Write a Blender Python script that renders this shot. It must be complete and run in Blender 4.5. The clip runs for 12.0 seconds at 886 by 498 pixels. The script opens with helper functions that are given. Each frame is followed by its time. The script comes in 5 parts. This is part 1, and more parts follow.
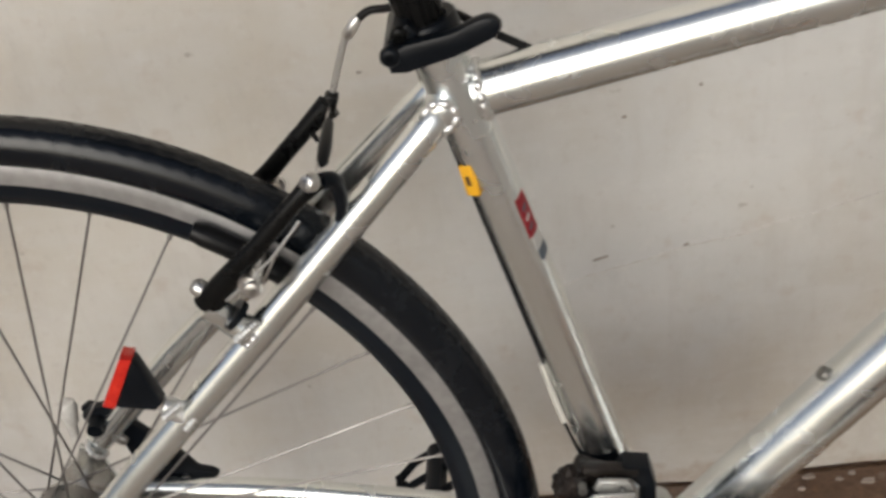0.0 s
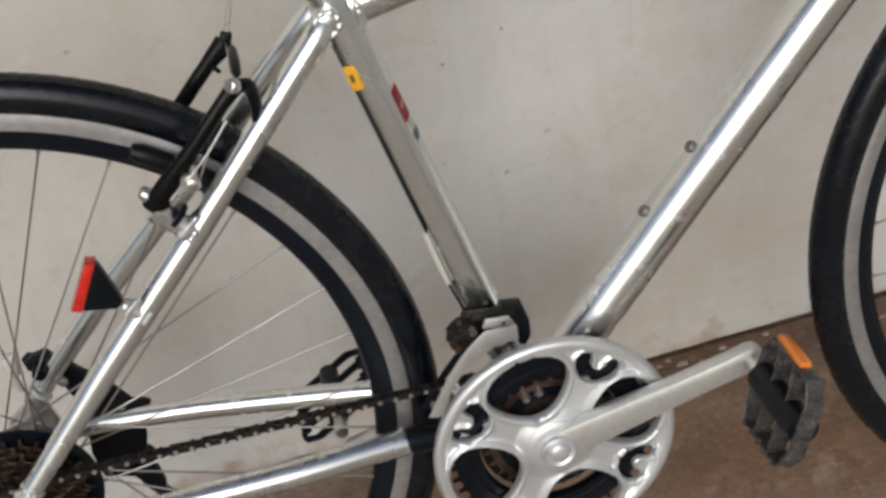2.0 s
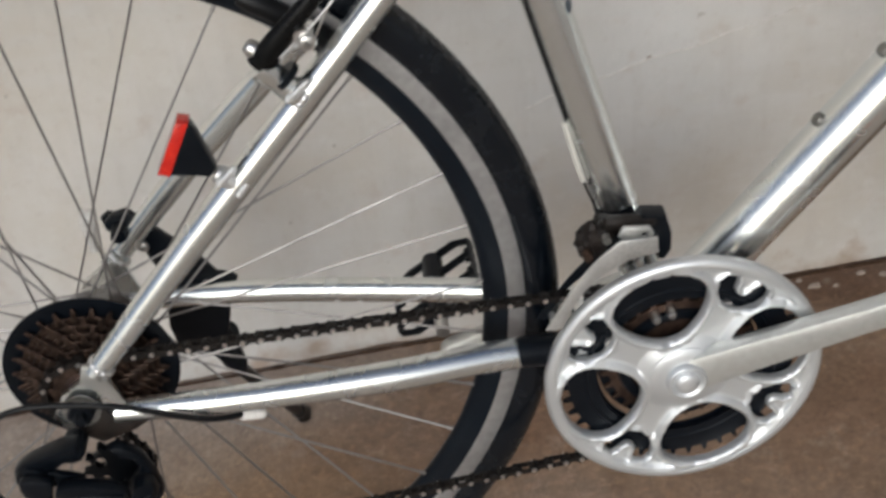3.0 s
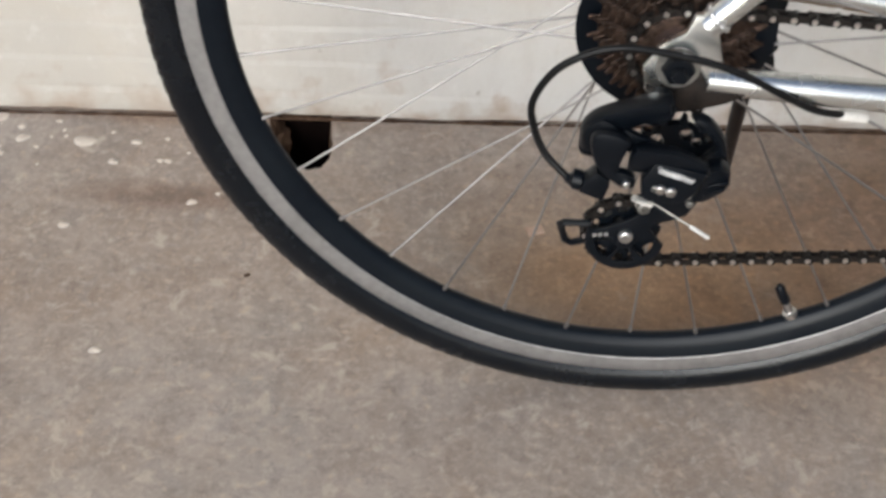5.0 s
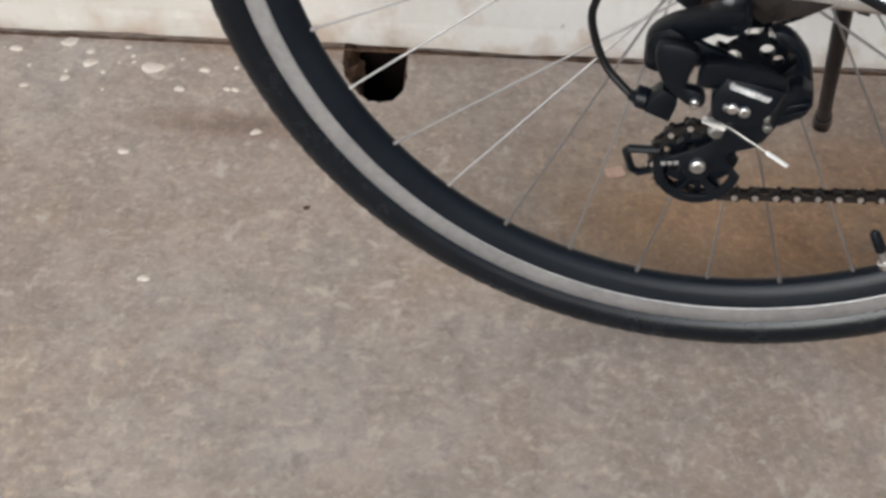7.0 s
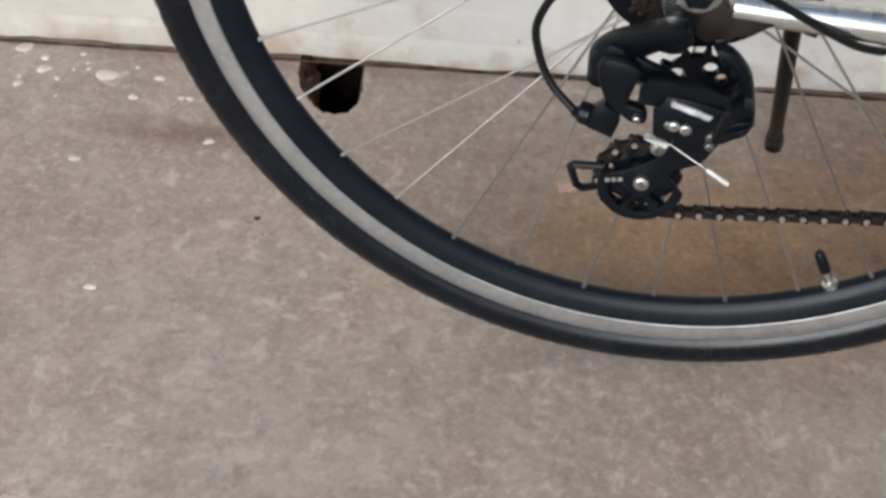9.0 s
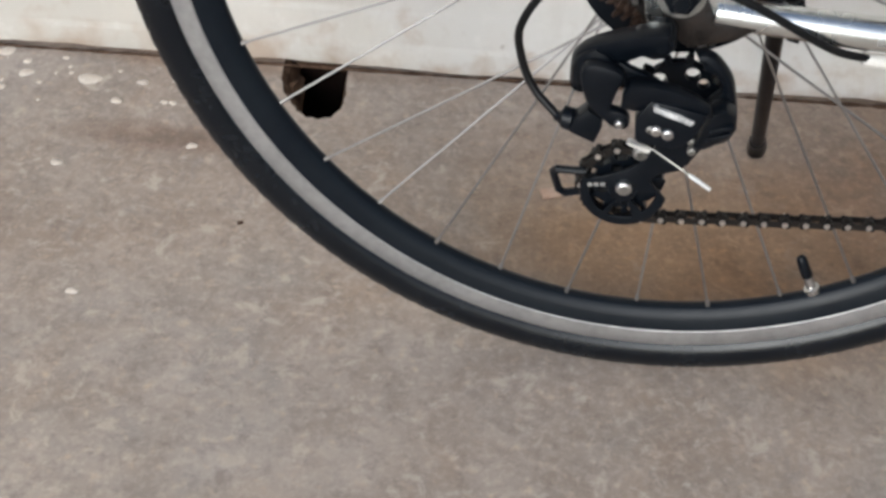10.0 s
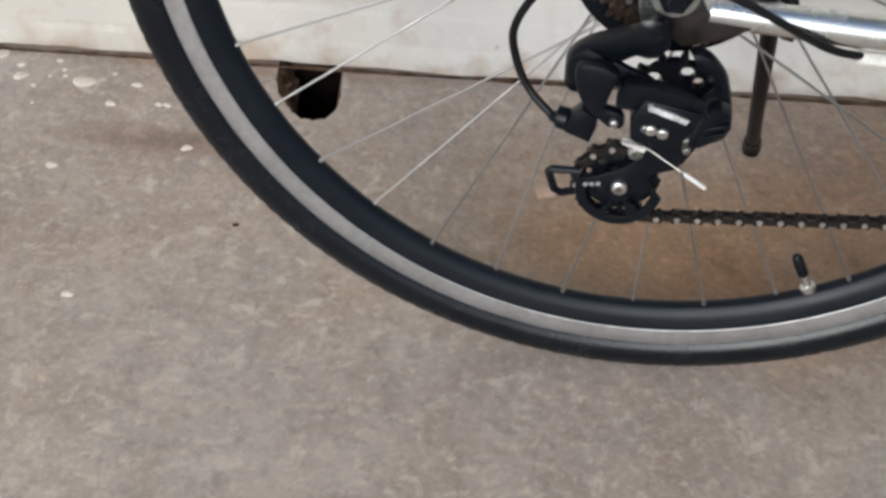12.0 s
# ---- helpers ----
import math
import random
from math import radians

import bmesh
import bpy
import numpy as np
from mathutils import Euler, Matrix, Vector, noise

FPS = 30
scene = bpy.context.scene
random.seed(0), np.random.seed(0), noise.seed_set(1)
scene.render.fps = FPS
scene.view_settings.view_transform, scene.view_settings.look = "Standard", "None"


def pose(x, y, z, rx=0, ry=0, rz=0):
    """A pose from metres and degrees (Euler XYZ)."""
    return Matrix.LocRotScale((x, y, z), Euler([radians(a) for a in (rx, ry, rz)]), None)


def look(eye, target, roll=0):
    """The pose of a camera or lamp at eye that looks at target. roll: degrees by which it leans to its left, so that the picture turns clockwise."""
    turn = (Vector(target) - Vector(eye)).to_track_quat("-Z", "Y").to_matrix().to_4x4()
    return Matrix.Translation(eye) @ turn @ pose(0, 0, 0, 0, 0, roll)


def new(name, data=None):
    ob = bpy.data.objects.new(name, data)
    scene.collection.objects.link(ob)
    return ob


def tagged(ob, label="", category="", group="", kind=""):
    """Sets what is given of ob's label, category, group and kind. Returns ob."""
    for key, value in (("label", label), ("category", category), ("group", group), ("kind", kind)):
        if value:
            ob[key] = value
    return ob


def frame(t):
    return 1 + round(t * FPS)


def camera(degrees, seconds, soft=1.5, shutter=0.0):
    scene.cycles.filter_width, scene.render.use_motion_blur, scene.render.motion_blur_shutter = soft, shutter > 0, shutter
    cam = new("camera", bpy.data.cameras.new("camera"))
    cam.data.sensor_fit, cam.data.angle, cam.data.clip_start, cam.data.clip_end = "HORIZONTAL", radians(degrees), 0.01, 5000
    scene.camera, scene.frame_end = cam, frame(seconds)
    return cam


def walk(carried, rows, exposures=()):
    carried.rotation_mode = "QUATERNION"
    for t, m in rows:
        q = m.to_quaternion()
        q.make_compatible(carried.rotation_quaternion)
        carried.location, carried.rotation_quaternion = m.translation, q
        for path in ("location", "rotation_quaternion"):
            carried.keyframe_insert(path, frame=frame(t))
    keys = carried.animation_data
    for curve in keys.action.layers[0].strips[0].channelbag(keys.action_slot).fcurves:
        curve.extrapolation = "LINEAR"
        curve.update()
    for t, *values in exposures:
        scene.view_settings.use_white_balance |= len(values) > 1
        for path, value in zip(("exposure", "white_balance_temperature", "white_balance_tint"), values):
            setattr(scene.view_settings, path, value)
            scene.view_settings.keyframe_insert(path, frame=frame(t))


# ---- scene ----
cam = camera(36.41, 12.0, soft=3.1, shutter=0.22)
ROWS = [
    (0.0, pose(0.3801, -0.6389, 1.0670, 52.41, 7.29, 0.67)),
    (0.2, pose(0.4237, -0.7108, 1.0894, 54.35, 6.66, 1.54)),
    (0.5, pose(0.4660, -0.7403, 1.1069, 56.53, 7.36, 1.31)),
    (0.8, pose(0.4292, -0.7416, 1.0824, 57.05, 8.78, -1.25)),
    (1.0, pose(0.3762, -0.7807, 1.0838, 56.42, 8.48, -5.59)),
    (1.2, pose(0.3441, -0.8184, 1.0775, 56.10, 8.53, -8.56)),
    (1.5, pose(0.3040, -0.8531, 1.0736, 55.83, 7.88, -11.07)),
    (2.0, pose(0.2691, -0.8752, 1.0694, 54.90, 8.43, -12.63)),
    (2.5, pose(0.2639, -0.8272, 1.0388, 53.04, 7.19, -11.57)),
    (3.0, pose(0.2508, -0.7546, 1.0083, 50.12, 6.16, -6.33)),
    (3.3, pose(0.1989, -0.7295, 0.9810, 47.77, 5.52, -4.81)),
    (3.5, pose(0.1006, -0.7333, 0.9602, 47.55, 4.43, -6.75)),
    (3.7, pose(0.0303, -0.7272, 0.9434, 47.44, 3.31, -6.46)),
    (5.5, pose(-0.1154, -0.7376, 0.7889, 44.79, -1.30, 6.23)),
    (6.0, pose(-0.1223, -0.7076, 0.7601, 44.02, -0.09, 8.22)),
    (6.5, pose(-0.1044, -0.7122, 0.7600, 44.45, 0.40, 9.80)),
    (7.0, pose(-0.0642, -0.7037, 0.7604, 44.91, 1.66, 8.44)),
    (7.5, pose(-0.0530, -0.6991, 0.7598, 45.19, 1.40, 7.51)),
    (9.5, pose(-0.0458, -0.7005, 0.7571, 45.66, -0.23, 8.40)),
    (10.0, pose(-0.0456, -0.7003, 0.7569, 45.78, -0.40, 7.89)),
    (10.5, pose(-0.0449, -0.7005, 0.7580, 45.78, -0.30, 7.72)),
    (11.0, pose(-0.0444, -0.7003, 0.7576, 45.79, -0.19, 7.66)),
    (11.5, pose(-0.0443, -0.7001, 0.7580, 45.77, -0.19, 7.62)),
    (12.0, pose(-0.0454, -0.7001, 0.7563, 45.83, -0.26, 7.52)),
]
EXPOSURE = [
    (0.0, -0.18, 5950, 6), (0.25, -0.12, 6000, 6), (0.5, -0.42, 6050, 6), (1.5, -0.28, 5900, 6), (2.5, -0.24, 5700, 6), (3.5, -0.02, 5650, 5), (5.5, 0.30, 5600, 5), (12.0, 0.33, 5450, 4),
]
walk(cam, ROWS, EXPOSURE)

# ---- world, sun, exposure ----
world = bpy.data.worlds.new("sky")
scene.world = world
world.use_nodes = True
wn = world.node_tree
sky = wn.nodes.new("ShaderNodeTexSky")
sky.sky_type, sky.sun_disc = "NISHITA", False
sky.sun_elevation, sky.sun_rotation = radians(28), radians(195)
sky.air_density, sky.dust_density, sky.ozone_density = 0.7, 6.0, 0.6
wn.links.new(sky.outputs[0], wn.nodes["Background"].inputs[0])
wn.nodes["Background"].inputs[1].default_value = 0.10
sun_data = bpy.data.lights.new("sun", "SUN")
sun_data.energy, sun_data.angle, sun_data.color = 0.9, radians(42), (0.99, 0.99, 0.98)
sun = new("sun", sun_data)
sun.matrix_world = look((-1.1, -4.0, 2.15), (0, 0, 0))


# ---- materials ----
def material(name, base, rough=0.5, metal=0.0, base2=None, scale=40.0, bump=0.0, bump_scale=None, rough2=None, coat=0.0, detail=6.0, spec=0.5):
    """A principled material whose colour and roughness vary over two noises, with a fine relief."""
    m = bpy.data.materials.new(name)
    m.use_nodes = True
    nt = m.node_tree
    p = nt.nodes["Principled BSDF"]
    p.inputs["Base Color"].default_value = (*base, 1)
    p.inputs["Roughness"].default_value = rough
    p.inputs["Metallic"].default_value = metal
    p.inputs["Coat Weight"].default_value = coat
    p.inputs["Specular IOR Level"].default_value = spec
    co = nt.nodes.new("ShaderNodeTexCoord")
    if base2 is not None or rough2 is not None:
        a = nt.nodes.new("ShaderNodeTexNoise")
        a.inputs["Scale"].default_value, a.inputs["Detail"].default_value = scale, detail
        b = nt.nodes.new("ShaderNodeTexNoise")
        b.inputs["Scale"].default_value, b.inputs["Detail"].default_value = scale * 6.3, detail
        mx = nt.nodes.new("ShaderNodeMath")
        mx.operation = "MULTIPLY_ADD"
        mx.inputs[1].default_value = 0.45
        s = nt.nodes.new("ShaderNodeMath")
        s.operation = "MULTIPLY"
        s.inputs[1].default_value = 0.55
        nt.links.new(co.outputs["Object"], a.inputs["Vector"])
        nt.links.new(co.outputs["Object"], b.inputs["Vector"])
        nt.links.new(a.outputs["Fac"], s.inputs[0])
        nt.links.new(b.outputs["Fac"], mx.inputs[0])
        nt.links.new(s.outputs[0], mx.inputs[2])
        ramp = nt.nodes.new("ShaderNodeValToRGB")
        ramp.color_ramp.elements[0].position, ramp.color_ramp.elements[1].position = 0.38, 0.64
        nt.links.new(mx.outputs[0], ramp.inputs[0])
        if base2 is not None:
            ramp.color_ramp.elements[0].color = (*base, 1)
            ramp.color_ramp.elements[1].color = (*base2, 1)
            nt.links.new(ramp.outputs[0], p.inputs["Base Color"])
        if rough2 is not None:
            mr = nt.nodes.new("ShaderNodeMapRange")
            mr.inputs["From Min"].default_value, mr.inputs["From Max"].default_value = 0.35, 0.65
            mr.inputs["To Min"].default_value, mr.inputs["To Max"].default_value = rough, rough2
            nt.links.new(mx.outputs[0], mr.inputs["Value"])
            nt.links.new(mr.outputs[0], p.inputs["Roughness"])
    if bump:
        g = nt.nodes.new("ShaderNodeTexNoise")
        g.inputs["Scale"].default_value, g.inputs["Detail"].default_value = bump_scale or scale * 4, 5
        bp = nt.nodes.new("ShaderNodeBump")
        bp.inputs["Strength"].default_value, bp.inputs["Distance"].default_value = bump, 0.002
        nt.links.new(co.outputs["Object"], g.inputs["Vector"])
        nt.links.new(g.outputs["Fac"], bp.inputs["Height"])
        nt.links.new(bp.outputs[0], p.inputs["Normal"])
    return m


ALU = material("polished_aluminium", (0.81, 0.835, 0.825), 0.21, 1.0, rough2=0.30, scale=7, detail=2, bump=0.03, bump_scale=25)
WELD = material("weld_bead", (0.78, 0.78, 0.77), 0.36, 1.0, rough2=0.48, scale=20, detail=2, bump=0.40, bump_scale=160)
CRANK = material("satin_silver", (0.70, 0.715, 0.72), 0.42, 0.80, rough2=0.50, scale=9, detail=2)
ARM = material("worn_silver_lacquer", (0.66, 0.67, 0.64), 0.38, 0.72, base2=(0.58, 0.58, 0.55), scale=30, rough2=0.5)
STEEL = material("bright_steel", (0.62, 0.61, 0.59), 0.25, 1.0, rough2=0.4, scale=90)
SPOKE = material("dull_spoke_steel", (0.32, 0.305, 0.295), 0.40, 1.0, rough2=0.55, scale=50)
TRACK = material("machined_brake_track", (0.39, 0.38, 0.375), 0.55, 0.85, base2=(0.30, 0.292, 0.288), scale=25, rough2=0.6)
RIM = material("black_rim_paint", (0.0028, 0.0050, 0.0090), 0.30, 0.0, base2=(0.0050, 0.0078, 0.0118), scale=20, rough2=0.42, spec=0.22)
TYRE = material("tyre_rubber", (0.0020, 0.0034, 0.0060), 0.20, 0.0, base2=(0.0050, 0.0068, 0.0095), scale=28, rough2=0.30, bump=0.05, bump_scale=260, spec=0.34)
BLACK = material("black_plastic", (0.0018, 0.0032, 0.0056), 0.28, 0.0, base2=(0.0040, 0.0056, 0.0086), scale=60, rough2=0.42, bump=0.06, spec=0.20)
PAINT = material("black_anodised", (0.005, 0.005, 0.005), 0.22, 0.3, rough2=0.4, scale=50, spec=0.22)
RUBBER = material("black_cable_rubber", (0.006, 0.006, 0.0065), 0.38, spec=0.22)
RUST = material("rusty_oiled_steel", (0.035, 0.022, 0.016), 0.45, 0.55, base2=(0.15, 0.085, 0.055), scale=120, rough2=0.65, bump=0.3, bump_scale=600)
RING = material("dark_toothed_steel", (0.040, 0.026, 0.020), 0.34, 0.75, base2=(0.12, 0.075, 0.055), scale=110, rough2=0.5, bump=0.25, bump_scale=500)
SPROCKET = material("worn_sprocket_steel", (0.012, 0.010, 0.009), 0.28, 0.8, base2=(0.15, 0.098, 0.074), scale=150, rough2=0.36, bump=0.3, bump_scale=420)
GRIME = material("oily_grime", (0.007, 0.006, 0.0055), 0.35, 0.3, base2=(0.022, 0.014, 0.010), scale=90, rough2=0.7, bump=0.5, bump_scale=350)
CHAIN = material("oiled_chain_steel", (0.014, 0.013, 0.013), 0.32, 0.7, base2=(0.032, 0.027, 0.024), scale=140, rough2=0.55)
PIN = material("chain_pin_steel", (0.75, 0.72, 0.69), 0.28, 1.0)
DULL = material("dull_plated_metal", (0.20, 0.195, 0.18), 0.42, 0.8, base2=(0.33, 0.32, 0.30), scale=140)
GREY = material("cast_grey_metal", (0.55, 0.55, 0.53), 0.4, 0.7, base2=(0.40, 0.40, 0.385), scale=60)
PEDAL = material("smoked_plastic", (0.016, 0.016, 0.017), 0.10, 0.0, base2=(0.100, 0.094, 0.086), scale=75, rough2=0.30, bump=0.15, bump_scale=240)
RED = material("red_reflector_lens", (0.42, 0.007, 0.004), 0.16, 0.0, base2=(0.62, 0.022, 0.008), scale=160, bump=0.2, bump_scale=500, coat=0.5)
AMBER = material("amber_reflector_lens", (0.75, 0.19, 0.01), 0.2, 0.0, base2=(0.85, 0.27, 0.02), scale=160, bump=0.2, bump_scale=500, coat=0.5)
YELLOW = material("yellow_tag", (0.80, 0.42, 0.015), 0.5)
STICKER_RED = material("red_sticker", (0.42, 0.03, 0.045), 0.35, base2=(0.5, 0.05, 0.06), scale=200)
STICKER_WHITE = material("white_sticker", (0.75, 0.74, 0.72), 0.4)
LETTERING = material("worn_white_print", (0.16, 0.16, 0.16), 0.45, base2=(0.72, 0.71, 0.69), scale=190)
STICKER_GREY = material("blue_grey_sticker", (0.16, 0.19, 0.23), 0.35)
WHITE_PLASTIC = material("white_plastic", (0.68, 0.66, 0.62), 0.45, base2=(0.48, 0.46, 0.43), scale=120)
CREAM_TAPE = material("cream_tape", (0.62, 0.60, 0.54), 0.5)


def concrete_material():
    m = bpy.data.materials.new("worn_brown_concrete")
    m.use_nodes = True
    nt = m.node_tree
    p = nt.nodes["Principled BSDF"]
    co = nt.nodes.new("ShaderNodeTexCoord")

    def noise_node(scale, detail, rough=0.6, distort=0.0):
        n = nt.nodes.new("ShaderNodeTexNoise")
        n.inputs["Scale"].default_value, n.inputs["Detail"].default_value = scale, detail
        n.inputs["Roughness"].default_value, n.inputs["Distortion"].default_value = rough, distort
        nt.links.new(co.outputs["Object"], n.inputs["Vector"])
        return n

    def mix(fac, a, b, mode="MIX"):
        x = nt.nodes.new("ShaderNodeMix")
        x.data_type, x.blend_type = "RGBA", mode
        for sock, v in ((x.inputs[0], fac), (x.inputs[6], a), (x.inputs[7], b)):
            if hasattr(v, "is_linked"):
                nt.links.new(v, sock)
            else:
                sock.default_value = v
        return x.outputs[2]

    def ramp(src, lo, hi):
        r = nt.nodes.new("ShaderNodeMapRange")
        r.inputs["From Min"].default_value, r.inputs["From Max"].default_value = lo, hi
        nt.links.new(src, r.inputs["Value"])
        return r.outputs[0]

    big = noise_node(4.5, 5, 0.6, 0.4)
    mid = noise_node(15, 10, 0.70, 0.15)
    fleck = noise_node(48, 9, 0.74)
    fine = noise_node(64, 9, 0.76)
    c = mix(ramp(mid.outputs["Fac"], 0.34, 0.68), (0.284, 0.240, 0.206, 1), (0.420, 0.368, 0.324, 1))
    patch = noise_node(8.5, 8, 0.72, 0.6)
    c = mix(ramp(patch.outputs["Fac"], 0.49, 0.68), c, (0.292, 0.264, 0.240, 1))
    rusty = noise_node(11.5, 6, 0.66, 0.3)
    c = mix(ramp(rusty.outputs["Fac"], 0.52, 0.82), c, (0.385, 0.310, 0.244, 1))
    c = mix(ramp(big.outputs["Fac"], 0.36, 0.64), c, (0.87, 0.80, 0.74, 1), "MULTIPLY")
    c = mix(ramp(fleck.outputs["Fac"], 0.54, 0.86), c, (0.570, 0.490, 0.415, 1))
    c = mix(ramp(fine.outputs["Fac"], 0.50, 0.74), c, (0.185, 0.155, 0.138, 1))
    speckle = noise_node(95, 4, 0.6)
    c = mix(ramp(speckle.outputs["Fac"], 0.57, 0.78), c, (0.500, 0.385, 0.290, 1))
    # the worn skin: pale crusts and bare grey spots with broken edges
    crust = noise_node(40, 8, 0.72, 0.5)
    c = mix(ramp(crust.outputs["Fac"], 0.56, 0.64), c, (0.438, 0.376, 0.318, 1))
    bare = noise_node(33, 8, 0.70, 0.6)
    c = mix(ramp(bare.outputs["Fac"], 0.575, 0.66), c, (0.268, 0.226, 0.197, 1))
    grain = noise_node(150, 6, 0.7)
    c = mix(ramp(grain.outputs["Fac"], 0.48, 1.10), c, (0.600, 0.515, 0.445, 1))
    # a wide darker brown patch under the bicycle, ragged at its edge
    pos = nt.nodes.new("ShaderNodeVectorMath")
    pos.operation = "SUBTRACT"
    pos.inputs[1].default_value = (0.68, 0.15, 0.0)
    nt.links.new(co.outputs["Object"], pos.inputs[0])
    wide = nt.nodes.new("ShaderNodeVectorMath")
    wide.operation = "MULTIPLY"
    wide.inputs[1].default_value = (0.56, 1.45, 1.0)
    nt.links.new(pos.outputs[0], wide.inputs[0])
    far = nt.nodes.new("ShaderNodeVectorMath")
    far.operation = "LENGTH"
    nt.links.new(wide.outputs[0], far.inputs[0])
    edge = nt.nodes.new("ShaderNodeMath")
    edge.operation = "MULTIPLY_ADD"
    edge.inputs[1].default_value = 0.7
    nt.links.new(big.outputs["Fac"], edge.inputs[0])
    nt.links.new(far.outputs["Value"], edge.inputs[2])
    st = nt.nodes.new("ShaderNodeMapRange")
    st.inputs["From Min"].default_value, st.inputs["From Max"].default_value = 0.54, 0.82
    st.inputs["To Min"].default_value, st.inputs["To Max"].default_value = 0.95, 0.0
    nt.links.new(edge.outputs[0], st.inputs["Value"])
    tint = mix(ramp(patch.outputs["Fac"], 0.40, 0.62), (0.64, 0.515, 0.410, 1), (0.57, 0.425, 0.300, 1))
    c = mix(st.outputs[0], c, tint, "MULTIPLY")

    def ragged_tint(cx, cy, rx, ry, tint_, strength, wobble):
        """A patch with a ragged edge."""
        nonlocal c
        off_ = nt.nodes.new("ShaderNodeVectorMath")
        off_.operation = "SUBTRACT"
        off_.inputs[1].default_value = (cx, cy, 0.0)
        nt.links.new(co.outputs["Object"], off_.inputs[0])
        fit_ = nt.nodes.new("ShaderNodeVectorMath")
        fit_.operation = "MULTIPLY"
        fit_.inputs[1].default_value = (1 / rx, 1 / ry, 0.0)
        nt.links.new(off_.outputs[0], fit_.inputs[0])
        reach = nt.nodes.new("ShaderNodeVectorMath")
        reach.operation = "LENGTH"
        nt.links.new(fit_.outputs[0], reach.inputs[0])
        rag = nt.nodes.new("ShaderNodeMath")
        rag.operation = "MULTIPLY_ADD"
        rag.inputs[1].default_value = wobble
        nt.links.new(patch.outputs["Fac"], rag.inputs[0])
        nt.links.new(reach.outputs["Value"], rag.inputs[2])
        fade_ = nt.nodes.new("ShaderNodeMapRange")
        fade_.inputs["From Min"].default_value, fade_.inputs["From Max"].default_value = 0.35 + 0.5 * wobble, 1.0 + 0.5 * wobble
        fade_.inputs["To Min"].default_value, fade_.inputs["To Max"].default_value = strength, 0.0
        nt.links.new(rag.outputs[0], fade_.inputs["Value"])
        c = mix(fade_.outputs[0], c, tint_, "MULTIPLY")

    # rust and oil that dripped under the gears, a damp smear, a darker strip along the wall foot by the hole, red dirt
    # along the wall
    ragged_tint(-0.50, -0.19, 0.22, 0.13, (1.20, 1.19, 1.15, 1), 0.7, 1.2)
    ragged_tint(0.06, 0.11, 0.26, 0.12, (0.97, 0.83, 0.64, 1), 0.8, 0.9)
    ragged_tint(0.30, 0.18, 0.16, 0.09, (0.88, 0.72, 0.60, 1), 0.6, 1.0)
    ragged_tint(0.02, 0.085, 0.16, 0.085, (0.95, 0.76, 0.52, 1), 0.45, 1.0)
    ragged_tint(-0.09, 0.205, 0.12, 0.045, (0.76, 0.68, 0.62, 1), 0.3, 1.2)
    ragged_tint(-0.405, 0.175, 0.110, 0.026, (0.60, 0.50, 0.44, 1), 0.75, 0.9)
    ragged_tint(-0.40, 0.292, 0.26, 0.022, (0.74, 0.64, 0.56, 1), 0.75, 0.8)
    ragged_tint(0.13, 0.19, 0.10, 0.05, (0.80, 0.68, 0.58, 1), 0.3, 1.0)
    ragged_tint(0.78, 0.31, 0.46, 0.085, (0.52, 0.43, 0.37, 1), 0.85, 0.8)
    ragged_tint(0.70, 0.13, 0.26, 0.10, (0.72, 0.62, 0.55, 1), 0.6, 1.2)
    # trodden dust lying over the stains
    dust = noise_node(17, 9, 0.74, 0.3)
    c = mix(ramp(dust.outputs["Fac"], 0.56, 0.90), c, (0.445, 0.372, 0.308, 1))
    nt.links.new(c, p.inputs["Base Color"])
    p.inputs["Roughness"].default_value = 0.82
    bp = nt.nodes.new("ShaderNodeBump")
    bp.inputs["Strength"].default_value, bp.inputs["Distance"].default_value = 0.35, 0.002
    h = nt.nodes.new("ShaderNodeMath")
    h.operation = "ADD"
    nt.links.new(mid.outputs["Fac"], h.inputs[0])
    nt.links.new(fine.outputs["Fac"], h.inputs[1])
    nt.links.new(h.outputs[0], bp.inputs["Height"])
    nt.links.new(bp.outputs[0], p.inputs["Normal"])
    return m


